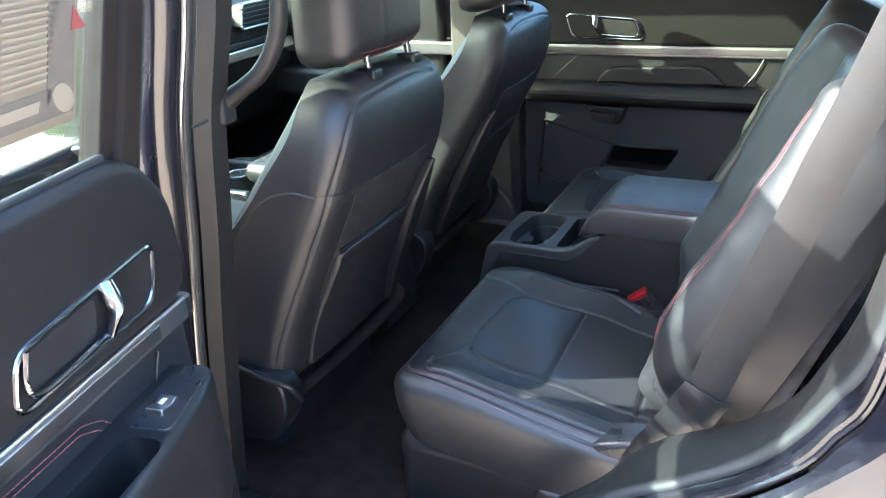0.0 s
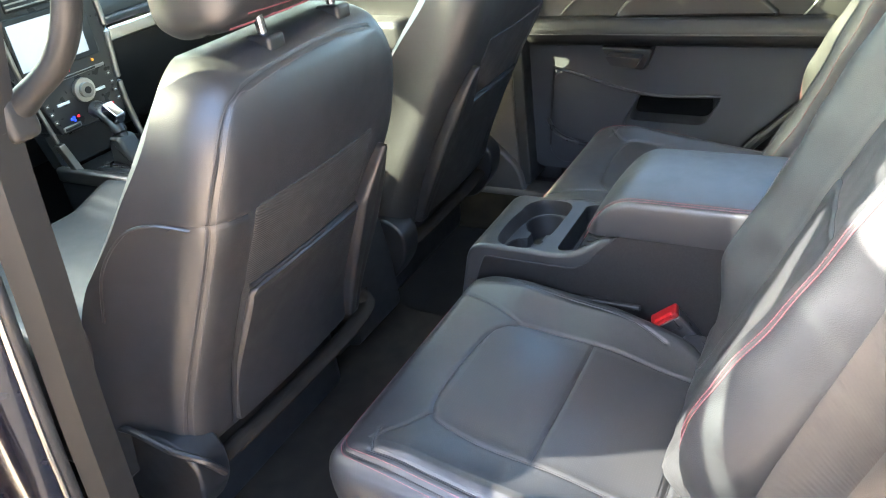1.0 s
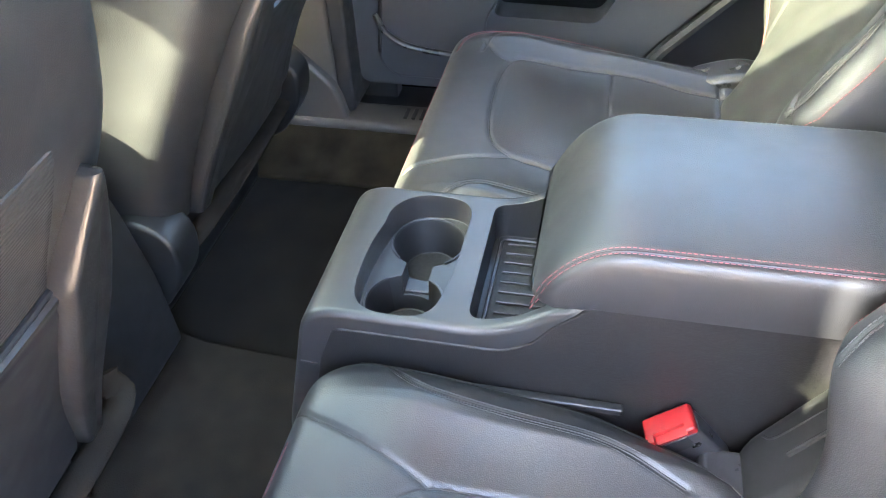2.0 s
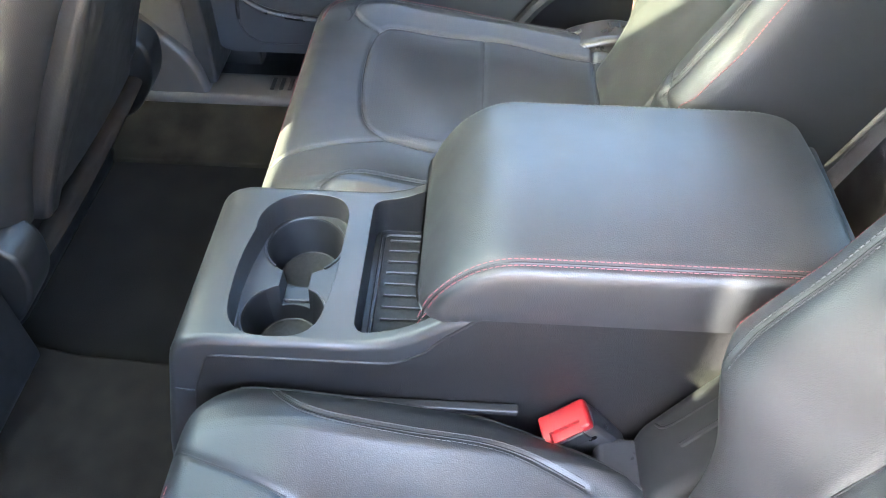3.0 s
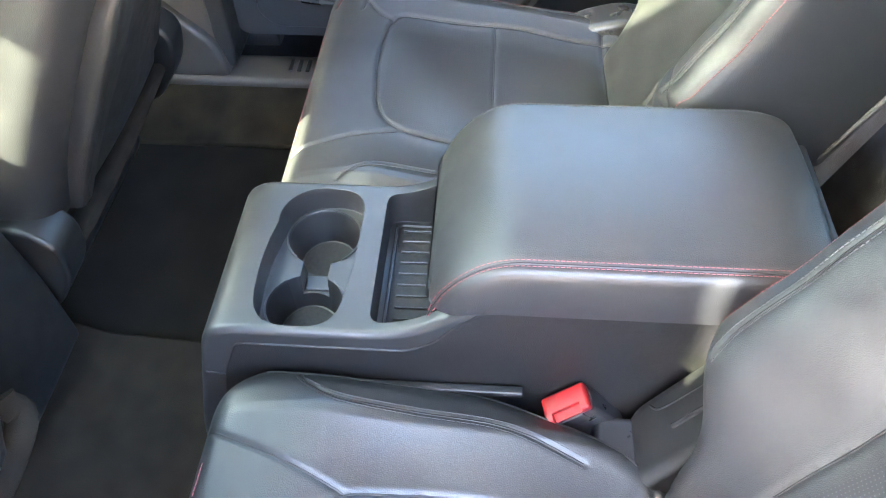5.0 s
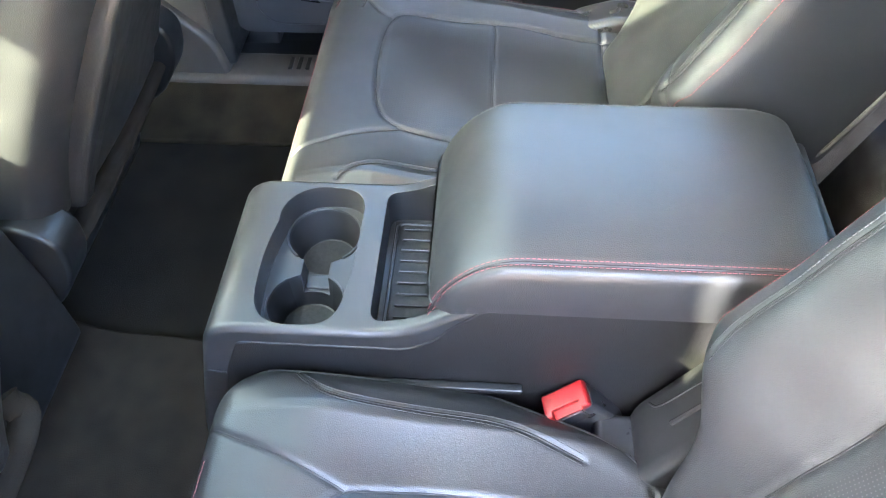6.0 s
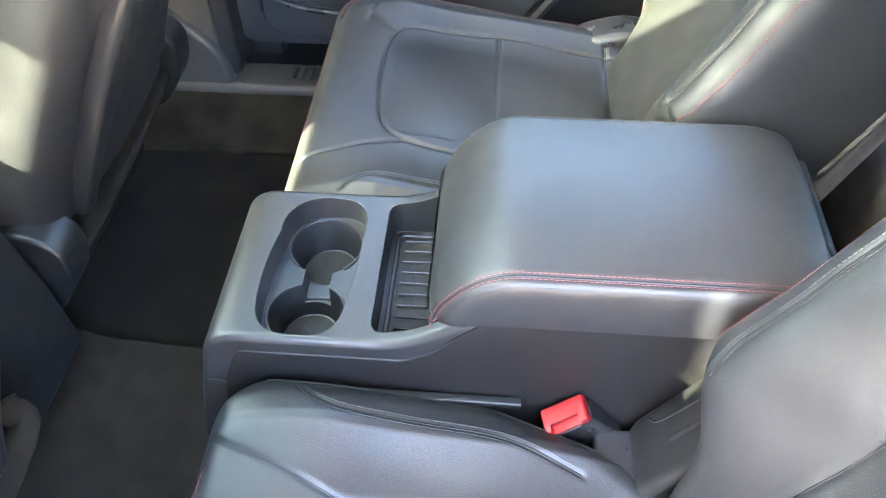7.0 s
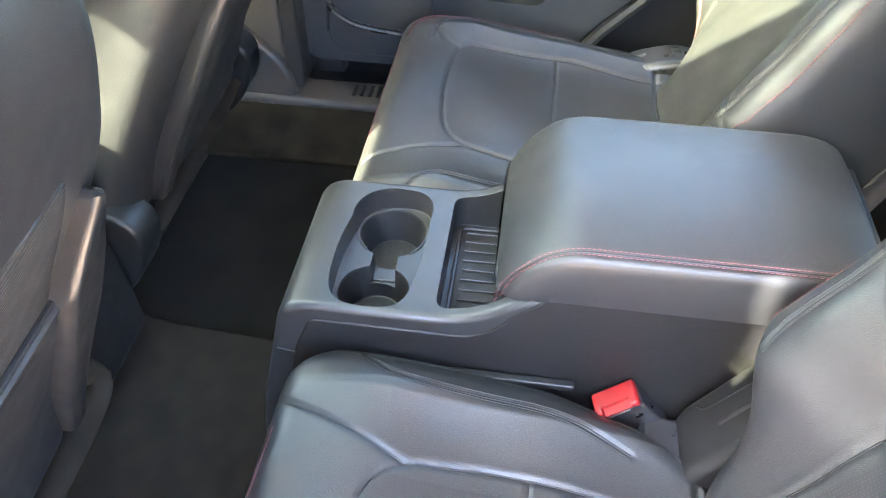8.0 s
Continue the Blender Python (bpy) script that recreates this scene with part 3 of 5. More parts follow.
    part("boot_groove", tube(curve([(0.337, Y(0.118), 0.275), (0.343, Y(0.127), 0.287), (0.362, Y(0.129), 0.322), (0.385, Y(0.129), 0.362)]), 0.0013, 6), PLASTIC_DARK, hinge)
    part("boot_foot", box(0.290, 0.335, *span(0.112, 0.180), 0.17, 0.243, 0.008, 4), PLASTIC_SMOOTH, hinge, "smooth black foot of the hinge boot")

    # backrest: a from the bottom up, c points forward
    T0 = radians(25.3)

    def mb(a, b, c):
        return (0.322 + a * math.sin(T0) - c * math.cos(T0), Y(b), 0.255 + a * math.cos(T0) + c * math.sin(T0))

    inner_line = smooth([0.0, 0.045, 0.11, 0.143, 0.16, 0.18, 0.40, 0.62], [0.190, 0.186, 0.168, 0.148, 0.130, 0.119, 0.117, 0.120])

    def inner(a):
        return inner_line(a)

    def outer(a):
        k = np.clip((0.25 - a) / 0.20, 0, 1)
        return 0.575 + 0.010 * np.sin(a * 5) - 0.10 * k ** 2.4

    def step(v):
        v = np.clip(v, 0, 1)
        return v * v * (3 - 2 * v)

    def bb(A, B):
        u = (B - 0.345) / 0.235
        wing = (0.049 + 0.004 * np.sin(A * 17)) * step((0.252 - B) / 0.090) * (0.25 + 0.75 * step((A - 0.06) / 0.12))
        side = 0.030 * np.clip((u - 0.40) / 0.35, 0, 1) ** 2 * step((A - 0.06) / 0.16) * (1 + 0.3 * np.exp(-((A - 0.26) / 0.11) ** 2))
        worn = 0.0012 * np.sin(A * 61 + B * 40) * np.sin(B * 73 - A * 19)
        return wing + side + worn - 0.030 * np.clip((u - 0.72) / 0.28, 0, 1) ** 2 - 0.070 * np.clip((0.20 - A) / 0.20, 0, 1) ** 2 * np.clip((u - 0.35) / 0.3, 0, 1)
    heel = [(0.205, 0.236), (0.196, 0.20), (0.180, 0.165), (0.160, 0.138)]
    sd = [[(0.0, 0.256), (0.15, 0.250), (0.25, 0.242), (0.35, 0.236), (0.58, 0.240)], [(0.0, 0.47), (0.15, 0.472), (0.35, 0.472), (0.58, 0.455)]]
    seams = [(sd[0], 0.004, 0.003), (sd[1], 0.004, 0.003), ([(0.36, 0.236), (0.36, 0.472)], 0.003, 0.003), *([(heel, 0.004, 0.003)] if s > 0 else [])]
    edge_o = [(a, float(outer(np.array(a))) - 0.046) for a in np.linspace(0.10, 0.57, 16)]
    edge_r = [(a, float(inner(np.array(a))) + 0.007) for a in np.linspace(0.165, 0.57, 16)]
    edge_i = [(a, float(inner(np.array(a))) + 0.033) for a in np.linspace(0.165, 0.57, 16)]
    seams += [(edge_o, 0.003, 0.003), (edge_i, 0.003, 0.003)]
    back = Pad(0.62, inner, outer, 0.035, lambda a: 0.150 - 0.05 * a, mb, bb, seams, 220, 190, tuck=0.015, corner=0.065)
    backrest = part("backrest", back.bm(), LEATHER, seat, "black leather backrest with stitched bolsters")
    for ln in (*sd, *([heel] if s > 0 else []), [(0.36, 0.236), (0.36, 0.472)], edge_o, edge_i):
        part("seam", back.seam(ln), PLASTIC_DARK, backrest)
    part("stitching", back.stitches([edge_r]), STITCH_RED, backrest, "red stitching")
    for d in (0.0035, -0.0035):
        part("stitching", back.stitches([off(edge_o, d)], r=0.0005), STITCH_RED, backrest, "red stitching")
        part("stitching", back.stitches([off(edge_i, d * 1.2)], r=0.0006), STITCH_GREY, backrest, "grey stitching")

    def bskin(a0, a1, b0, b1):
        return strip([back.spots([(a, b) for b in np.linspace(b0, b1, 40)], 0.0012) for a in np.linspace(a0, a1, 40)])
    part("centre_panel", bskin(0.02, 0.352, 0.262, 0.463), PERF_BACK, backrest, "perforated leather panel")
    part("bolster_piping", tube([back.at(a, float(outer(np.array(a))) - 0.002, 0.0) + Vector((0.012, s * 0.002, -0.004)) for a in np.linspace(0.035, 0.12, 8)], 0.003, 6), LEATHER_OLD, backrest)
    part("back_panel", box(0.0, 0.56, *span(0.135, 0.555), -0.016, 0.016, 0.012, m=Matrix.Translation((0.508, 0, 0.262)) @ Matrix.Rotation(-radians(71), 4, "Y")), BACK_CARPET, seat, "grey carpeted back panel")
    # headrest
    hr = Pad(0.17, 0.235, 0.455, 0.04, 0.10, lambda a, b, c: (0.60 + a * 0.30 - c, Y(b), 0.850 + a), None, [([(0.0, 0.29), (0.17, 0.29)], 0.003, 0.004), ([(0.0, 0.43), (0.17, 0.43)], 0.003, 0.004)], 30, 36, corner=0.05)
    head = part("headrest", hr.bm(), LEATHER, seat)
    for w in (0.425, 0.435):
        part("stitching", hr.stitches([[(0.01, w), (0.16, w)]]), STITCH_RED, head)
    for w in (0.29, 0.40):
        part("headrest_post", tube([(0.60, Y(w), 0.78), (0.625, Y(w), 0.88)], 0.006, 12), CHROME, seat)
    part("edge_piping", tube([Vector(back.mp(a, float(inner(np.array(a))) + 0.012, -(0.142 - 0.05 * a))) for a in np.linspace(0.16, 0.56, 12)], 0.003, 8), BACK_CARPET, backrest, "grey edge piping")
    # small round fixing button low on the backrest
    part("button", tube([back.at(0.05, 0.50, -0.002), back.at(0.05, 0.50, 0.006)], 0.009, 16), PLASTIC, backrest)
    return seat


captains_chair(-1, "black leather second-row captain's chair beside the open door")
captains_chair(1, "black leather second-row captain's chair beside the closed door")


# ---- folded third row ----
third = thing("third_row_seat", "folded third-row seat with grey carpeted back", "car seat")
for y0, y1 in ((-0.60, 0.015), (0.030, 0.64)):
    part("folded_back", box(0.605, 1.62, y0, y1, 0.12, 0.345, 0.03, 4), BACK_CARPET, third, "grey carpet over the folded back")
part("hinge_strip", box(0.585, 0.612, -0.58, 0.62, 0.12, 0.21, 0.008), PLASTIC, third)


# ---- buckles and belts ----
def buckle(m):
    b = thing("seat_belt_buckle", "black seat belt buckle with a red release button", "buckle")
    part("housing", box(-0.024, 0.024, -0.013, 0.013, -0.075, -0.004, 0.005, m=m), PLASTIC_SMOOTH, b)
    part("release_button", baked(box(-0.0235, 0.0235, -0.0135, 0.0135, -0.006, 0.004, 0.003), [box(-0.015, 0.015, -0.016, -0.005, -0.001, 0.02, 0.0)]), RED, b, "red release button").matrix_world = m
    part("latch_slot", box(-0.012, 0.012, -0.0145, -0.006, -0.022, -0.004, 0.001, 1, m=m), PLASTIC_DARK, b)
    part("stalk", box(-0.014, 0.014, -0.008, 0.008, -0.15, -0.07, 0.004, m=m), PLASTIC_DARK, b)
    return b


buckle(Matrix.Translation((0.260, -0.095, 0.2686)) @ Matrix.Rotation(radians(10), 4, "Z") @ Matrix.Rotation(radians(-37), 4, "Y") @ Matrix.Rotation(radians(4), 4, "X"))

belt = thing("seat_belt", "dark woven seat belt hanging beside the seat", "seat belt")
mid = curve([(0.395, -0.598, 0.270), (0.425, -0.606, 0.335), (0.460, -0.612, 0.416), (0.488, -0.613, 0.510), (0.516, -0.613, 0.597), (0.541, -0.613, 0.668), (0.566, -0.613, 0.750), (0.602, -0.612, 0.860), (0.635, -0.61, 0.98), (0.66, -0.60, 1.12)])
part("webbing", strip([[p + Vector((0.024 * k, -0.003 * (1 - k * k) + 0.0015 * math.sin(i * 0.35), -0.010 * k)) for i, p in enumerate(mid)] for k in (-1, -0.5, 0, 0.5, 1)], 0.0015), WEBBING, belt, "woven belt webbing")
sleeve_line = curve([(0.372, -0.594, 0.232), (0.398, -0.602, 0.295), (0.430, -0.608, 0.355), (0.466, -0.614, 0.425)])
part("sleeve", strip([[p + Vector((0.030 * k, -0.006 * (1 - k * k) + 0.0025 * math.sin(i * 1.1 + 2 * k), -0.013 * k)) for i, p in enumerate(sleeve_line)] for k in np.linspace(-1, 1, 9)], 0.004), LEATHER_OLD, belt, "creased black belt sleeve")
part("sleeve_hem", tube([sleeve_line[-1] + Vector((0.030 * k, -0.006 * (1 - k * k) - 0.003, -0.013 * k)) for k in np.linspace(-1, 1, 9)], 0.0010, 6), LEATHER_OLD, belt)
part("anchor_bolt", tube([(0.385, -0.60, 0.175), (0.385, -0.618, 0.175)], 0.016, 16), CHROME, belt)
part("anchor_plate", box(0.37, 0.408, -0.606, -0.598, 0.16, 0.23, 0.003), SATIN, belt)

# ---- second-row console ----
console = thing("rear_console", "black plastic console with cup holders and padded armrest", "console")
C0, C1 = -0.076, 0.121
prof = rounded([(-0.145, 0.0), (-0.128, 0.14), (-0.081, 0.338), (0.105, 0.338), (0.172, 0.388), (0.462, 0.388), (0.462, 0.0)], 0.036, 8)
shell = prism(prof, C0, C1, 0.008, 4)
ym = (C0 + C1) / 2 - 0.001
rec = rounded([(-0.036, ym - 0.090), (0.040, ym - 0.090), (0.050, ym - 0.03), (0.052, ym + 0.088), (-0.026, ym + 0.086), (-0.043, ym - 0.01)], 0.050, 9)
UP, DN = (0.008, ym + 0.045), (0.003, ym - 0.045)
SHELF, CUP_Z = 0.308, 0.266
cuts = [prism(rec, SHELF, 0.40, 0, axes="xy"), cyl(*UP, CUP_Z, 0.42, 0.0305, 0.0305 + 0.0075 * (0.42 - CUP_Z) / (SHELF - CUP_Z), 48), cyl(*DN, CUP_Z, 0.42, 0.0305, 0.0305 + 0.0075 * (0.42 - CUP_Z) / (SHELF - CUP_Z), 48),
        box(-0.008, 0.020, ym - 0.03, ym + 0.03, 0.284, 0.40, 0.0),
        prism(rounded([(0.074, ym - 0.083), (0.30, ym - 0.083), (0.30, ym + 0.083), (0.074, ym + 0.083)], 0.014), 0.296, 0.42, 0, axes="xy")]
cb = baked(shell, cuts)
bmesh.ops.remove_doubles(cb, verts=cb.verts, dist=0.0002)
shell_ob = part("shell", cb, CONSOLE, console, "black moulded plastic top with two cup holders")
rnd = shell_ob.modifiers.new("round", "BEVEL")
rnd.width, rnd.segments, rnd.limit_method, rnd.angle_limit = 0.0022, 2, "ANGLE", radians(50)
rnd.use_clamp_overlap = True
shell_ob.modifiers.move(shell_ob.modifiers.find("round"), 0)
if "even" not in shell_ob.modifiers:
    even = shell_ob.modifiers.new("even", "WEIGHTED_NORMAL")
    even.keep_sharp, even.weight = True, 90
for (x, y) in (UP, DN):
    up = 1 if y > ym else -1
    arc = [radians(90 * up + d) for d in range(-142, 143, 4)]
    part("cup_rim", tube([(x + 0.0383 * math.cos(t), y + 0.0383 * math.sin(t), SHELF + 0.0008) for t in arc], 0.0014, 6), CONSOLE, console, "raised rim of a cup holder")
    wall = strip([[(x + r * math.cos(t), y + r * math.sin(t), z) for t in arc] for r, z in ((0.0300, CUP_Z + 0.001), (0.0340, 0.288), (0.0368, SHELF - 0.002))])
    part("cup_wall", wall, PLASTIC_DARK, console, "dark cup holder wall")
    part("cup_mat", cyl(x, y, CUP_Z, CUP_Z + 0.002, 0.0285, 0.0285), CUP_RUBBER, console, "black rubber cup mat")
    part("mat_edge", tube([(x + 0.0285 * math.cos(t), y + 0.0285 * math.sin(t), CUP_Z + 0.0022) for t in np.linspace(0, 6.2, 40)], 0.0008, 5, closed=True), CONSOLE, console)
part("cup_bridge", prism(rounded([(-0.0075, ym - 0.009), (0.0195, ym - 0.009), (0.0195, ym + 0.009), (-0.0075, ym + 0.009)], 0.003), 0.270, 0.287, 0.002, axes="xy"), CONSOLE, console, "step between the cup holders")
part("tray_mat", box(0.079, 0.295, ym - 0.078, ym + 0.078, 0.2955, 0.2985, 0.001), CUP_RUBBER, console, "ribbed black rubber tray mat")
part("tray_lip", tube([(x, y, 0.2995) for x, y in rounded([(0.083, ym - 0.074), (0.29, ym - 0.074), (0.29, ym + 0.074), (0.083, ym + 0.074)], 0.008)], 0.0018, 6, closed=True), CONSOLE, console)
for k in range(10):
    y = ym - 0.066 + k * 0.0145
    part("tray_rib", box(0.090, 0.285, y, y + 0.0014, 0.298, 0.3012, 0.0006, 1), PLASTIC, console)
lo_prof = rounded([(-0.118, -0.01), (-0.102, 0.14), (-0.072, 0.268), (-0.052, 0.318), (0.108, 0.318), (0.134, 0.334), (0.150, 0.356), (0.186, 0.3895), (0.458, 0.3895), (0.458, -0.01)], 0.008)
for y0, y1 in ((C0 - 0.0015, C0 + 0.01), (C1 - 0.01, C1 + 0.0015)):
    part("side_panel", prism(lo_prof, y0, y1, 0.0025), VINYL, console, "dark grained side panel")
part("front_seam", tube([(-0.093, C0 + 0.0006, 0.2615), (-0.074, C0 - 0.0008, 0.260)], 0.0012, 6), PLASTIC_DARK, console)
# thin dark strip in the gap between console and near cushion
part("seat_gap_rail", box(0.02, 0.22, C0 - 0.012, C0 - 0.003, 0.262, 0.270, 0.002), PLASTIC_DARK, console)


def lid_map(a, b, c):
    x = 0.128 + a
    z = 0.452 - 0.070 * max(0.0, (0.085 - a) / 0.085) ** 2.4 - 0.010 * max(0.0, (a - 0.28) / 0.05) ** 2
    return (x, b, z + c)


L0, L1 = C0 - 0.012, C1 + 0.005
near_line = [(0.003, L0 + 0.010), (0.325, L0 + 0.010)]
far_line = [(0.003, L1 - 0.006), (0.325, L1 - 0.006)]
lid = Pad(0.33, L0, L1, 0.009, 0.064, lid_map, lambda A, B: 0.009 * (1 - ((B - (L0 + L1) / 2) / 0.11) ** 2), [(near_line, 0.0025, 0.003), (far_line, 0.0025, 0.003)], 110, 90, corner=0.030, tuck=0.004)
lb = lid.bm()
for v in lb.verts:                    # level underside
    v.co.z = max(v.co.z, 0.391)
armrest = part("armrest", lb, LEATHER, console, "padded leather armrest lid with red seams")
part("seam", lid.seam(near_line), PLASTIC_DARK, armrest)
for e in (0.0028, -0.0028):
    part("stitching", lid.stitches([[(a, b + e) for a, b in near_line]], r=0.0005), STITCH_RED, armrest, "red stitching")
part("stitching", lid.stitches([far_line], r=0.0004), STITCH_GREY, armrest, "pale stitching")
part("lid_hinge", box(0.448, 0.468, ym - 0.07, ym + 0.07, 0.37, 0.44, 0.006), PLASTIC_DARK, console)


# ---- front seats ----
def front_chair(yc, s, label, lean=0.0):
    """A front seat seen from behind; its door is on the s side."""
    seat = thing("front_chair", label, "car seat", "front seats")
    zs = [0.17, 0.28, 0.48, 0.60, 0.70, 0.75, 0.78]
    xs = [-0.322, -0.292, -0.208, -0.152, -0.130, -0.137, -0.150]
    px = smooth(zs, xs)
    hw = smooth([0.0, 0.11, 0.31, 0.43, 0.50, 0.545, 0.575, 0.592, 0.605], [0.236, 0.238, 0.226, 0.220, 0.211, 0.198, 0.180, 0.160, 0.135])

    def mf(a, b, c):
        z = 0.17 + a
        return (float(px(z)) + c, yc + s * b, z)

    def half(a):
        return hw(a)

    corner_seam = [(0.0, 0.222), (0.11, 0.225), (0.31, 0.209), (0.43, 0.204), (0.50, 0.190), (0.545, 0.170), (0.568, 0.14), (0.578, 0.06), (0.580, -0.06), (0.570, -0.13)]
    corner_seam = [(v.x, v.y) for v in curve(corner_seam, 5)]
    yoke = [(0.395, -0.20), (0.42, -0.10), (0.425, 0.0), (0.42, 0.10), (0.42, 0.155), (0.432, 0.235)]
    vert = [(0.29, 0.145), (0.20, 0.150), (0.03, 0.152)]
    deep = smooth([0, 0.14, 0.27, 0.45, 0.53, 0.58, 0.605], [0.13, 0.145, 0.18, 0.13, 0.095, 0.08, 0.075])
    bl = lambda A, B: 0.012 * (1 - (B / 0.22) ** 2)
    shell = Pad(0.605, lambda a: -half(a), half, 0.048, deep, mf, bl, [(corner_seam, 0.0035, 0.0030), ([(0.42, 0.155), (0.432, 0.235)], 0.004, 0.0035), (vert, 0.004, 0.004)], 220, 180, corner=0.004, tuck=lambda a: -0.035 * float(np.clip((0.56 - a) / 0.22, 0, 1)), steps=10)
    back = part("backrest", shell.bm(), LEATHER, seat, "black leather backrest with a double corner seam")
    off = lambda ln, d: [(a + (d if a > 0.57 else 0), b + (d if b > 0 else -d)) for a, b in ln]
    for d in (0.0045, -0.0045):
        part("stitching", shell.stitches([off(corner_seam, d)], r=0.0005), STITCH_DARK, back, "dark stitching")
    for ln in (corner_seam, vert, [(0.42, 0.155), (0.432, 0.235)]):
        part("seam", shell.seam(ln, 0.0009), PLASTIC_DARK, back)
    arch = curve([mf(0.432, 0.228, -0.022), (-0.205, yc + s * 0.252, 0.617), (-0.255, yc + s * 0.2585, 0.60), (-0.315, yc + s * 0.262, 0.54), (-0.35, yc + s * 0.264, 0.46)])
    part("seam_piping", tube(arch, 0.0022, 6), LEATHER_OLD, back)

    def lifted(a0, d):
        def mp(a, b, c):
            x, y, z = mf(a0 + a, b, c + float(bl(0.0, np.array(b))))
            return (x + d, y, z)
        return mp
    msh = Pad(0.16, -0.125, 0.150, 0.004, 0.012, lifted(0.268, 0.0012), None, [], 20, 24, corner=0.012)
    part("pocket_lining", msh.bm(), MESH, seat, "black mesh cloth lining of the map pocket")
    pk = Pad(0.262, -0.150, lambda a: 0.142 + 0.006 * np.cos(a * 10), 0.005, 0.010, lifted(0.028, 0.005), lambda A, B: 0.003 * np.sin(A * 23) * np.cos(B * 19) + 0.006 * (A / 0.26) ** 3, [([(0.246, -0.15), (0.250, 0.0), (0.246, 0.15)], 0.003, 0.004)], 50, 50, corner=0.012)
    # solid dark rod stands in for the shade inside the pocket's slit
    part("pocket_opening", tube([lifted(0.0, 0.0035)(0.294, b, 0.0) for b in np.linspace(-0.118, 0.138, 14)], 0.0035, 8), PLASTIC_DARK, seat, "dark pocket opening")
    part("map_pocket", pk.bm(), LEATHER, seat, "slack black leather map pocket")
    gu = Pad(0.355, lambda a: np.interp(a, [0, 0.1, 0.2, 0.28, 0.33, 0.355], [-0.178, -0.182, -0.186, -0.180, -0.168, -0.158]), lambda a: np.interp(a, [0, 0.1, 0.2, 0.27, 0.30, 0.355], [-0.150, -0.136, -0.122, -0.118, -0.130, -0.150]), 0.008, 0.022, lifted(0.030, 0.018), lambda A, B: 0.010 * np.sin(np.clip(A / 0.355, 0, 1) * math.pi), [([(0.02, -0.166), (0.18, -0.158), (0.33, -0.160)], 0.003, 0.004)], 50, 16, corner=0.006)
    part("pocket_gusset", gu.bm(), LEATHER_OLD, seat, "folded leather gusset of the map pocket")
    strip_line = [(-0.330, yc - s * -0.23, 0.150), (-0.318, yc, 0.150), (-0.312, yc - s * 0.21, 0.165), (-0.33, yc - s * 0.235, 0.20)]
    part("bottom_strip", tube(curve(strip_line), 0.018, 12, flat=0.6), CARPET_GREY, seat, "grey felt strip under the backrest")
    for s2 in (1, -1) if s > 0 else (-1,):
        y = sorted((yc + s2 * 0.195, yc + s2 * 0.255))
        part("hinge_cover", prism(rounded([(-0.52, 0.08), (-0.34, 0.07), (-0.292, 0.15), (-0.292, 0.215), (-0.34, 0.245), (-0.50, 0.225)], 0.05, 6), *y, 0.007, 3), PLASTIC, seat, "black plastic hinge cover")
    if s < 0:
        part("leather_skirt", tube(curve([(-0.47, yc + s * 0.256, 0.235), (-0.40, yc + s * 0.260, 0.248), (-0.33, yc + s * 0.258, 0.232), (-0.285, yc + s * 0.245, 0.215), (-0.280, yc + s * 0.22, 0.17)]), 0.006, 8), LEATHER_OLD, seat)
    part("seat_base", box(-0.85, -0.38, yc - 0.20, yc + 0.20, -0.02, 0.16, 0.03), PLASTIC_DARK, seat)
    cu = Pad(0.52, -0.25, 0.25, 0.04, 0.14, lambda a, b, c: (-0.97 + a, yc + b, 0.36 - 0.10 * a + c), lambda A, B: 0.03 * np.clip((np.abs(B) - 0.12) / 0.1, 0, 1), [([(0.02, 0.15), (0.5, 0.15)], 0.006, 0.005), ([(0.02, -0.15), (0.5, -0.15)], 0.006, 0.005)], 50, 50, corner=0.06)
    part("cushion", cu.bm(), LEATHER, seat)
    hy = yc - s * 0.030
    hd = Pad(0.195, -0.135, 0.150, 0.046, 0.115, lambda a, b, c: (-0.140 + 0.05 * a + c, hy + s * b, 0.788 + a), lambda A, B: -0.012 * (B / 0.13) ** 2, [([(0.0, 0.045), (0.195, 0.045)], 0.003, 0.0035)], 50, 60, corner=0.036, flare=0.008)
    head = part("headrest", hd.bm(), LEATHER, seat, "padded leather headrest with red piping")
    red = tube([hd.at(0.006, b, 0.0) for b in np.linspace(-0.10, 0.115, 24)], 0.0018, 8)
    part("piping", red, STITCH_RED, head, "red piping")
    part("stitching", hd.stitches([[(0.02, -0.10), (0.016, 0.0), (0.02, 0.10)]], r=0.001), STITCH_RED, head)
    for w in (-0.072, 0.072):
        y = hy + w
        part("headrest_post", tube([(-0.160, y, 0.745), (-0.168, y, 0.84)], 0.0065, 14), CHROME, seat)
        part("post_collar", box(-0.182, -0.142, y - 0.016, y + 0.016, 0.756, 0.778, 0.006), PLASTIC, seat)
    if lean:
        tip = Matrix.Translation((-0.78 * lean, 0, 0)) @ Matrix(((1, 0, lean, 0), (0, 1, 0, 0), (0, 0, 1, 0), (0, 0, 0, 1)))
        for ob in seat.children_recursive:
            ob.data.transform(tip)
    return seat


front_chair(-0.322, -1, "black leather driver's seat with a map pocket on its back")
front_chair(0.366, 1, "black leather front passenger seat with a map pocket on its back", 0.085)


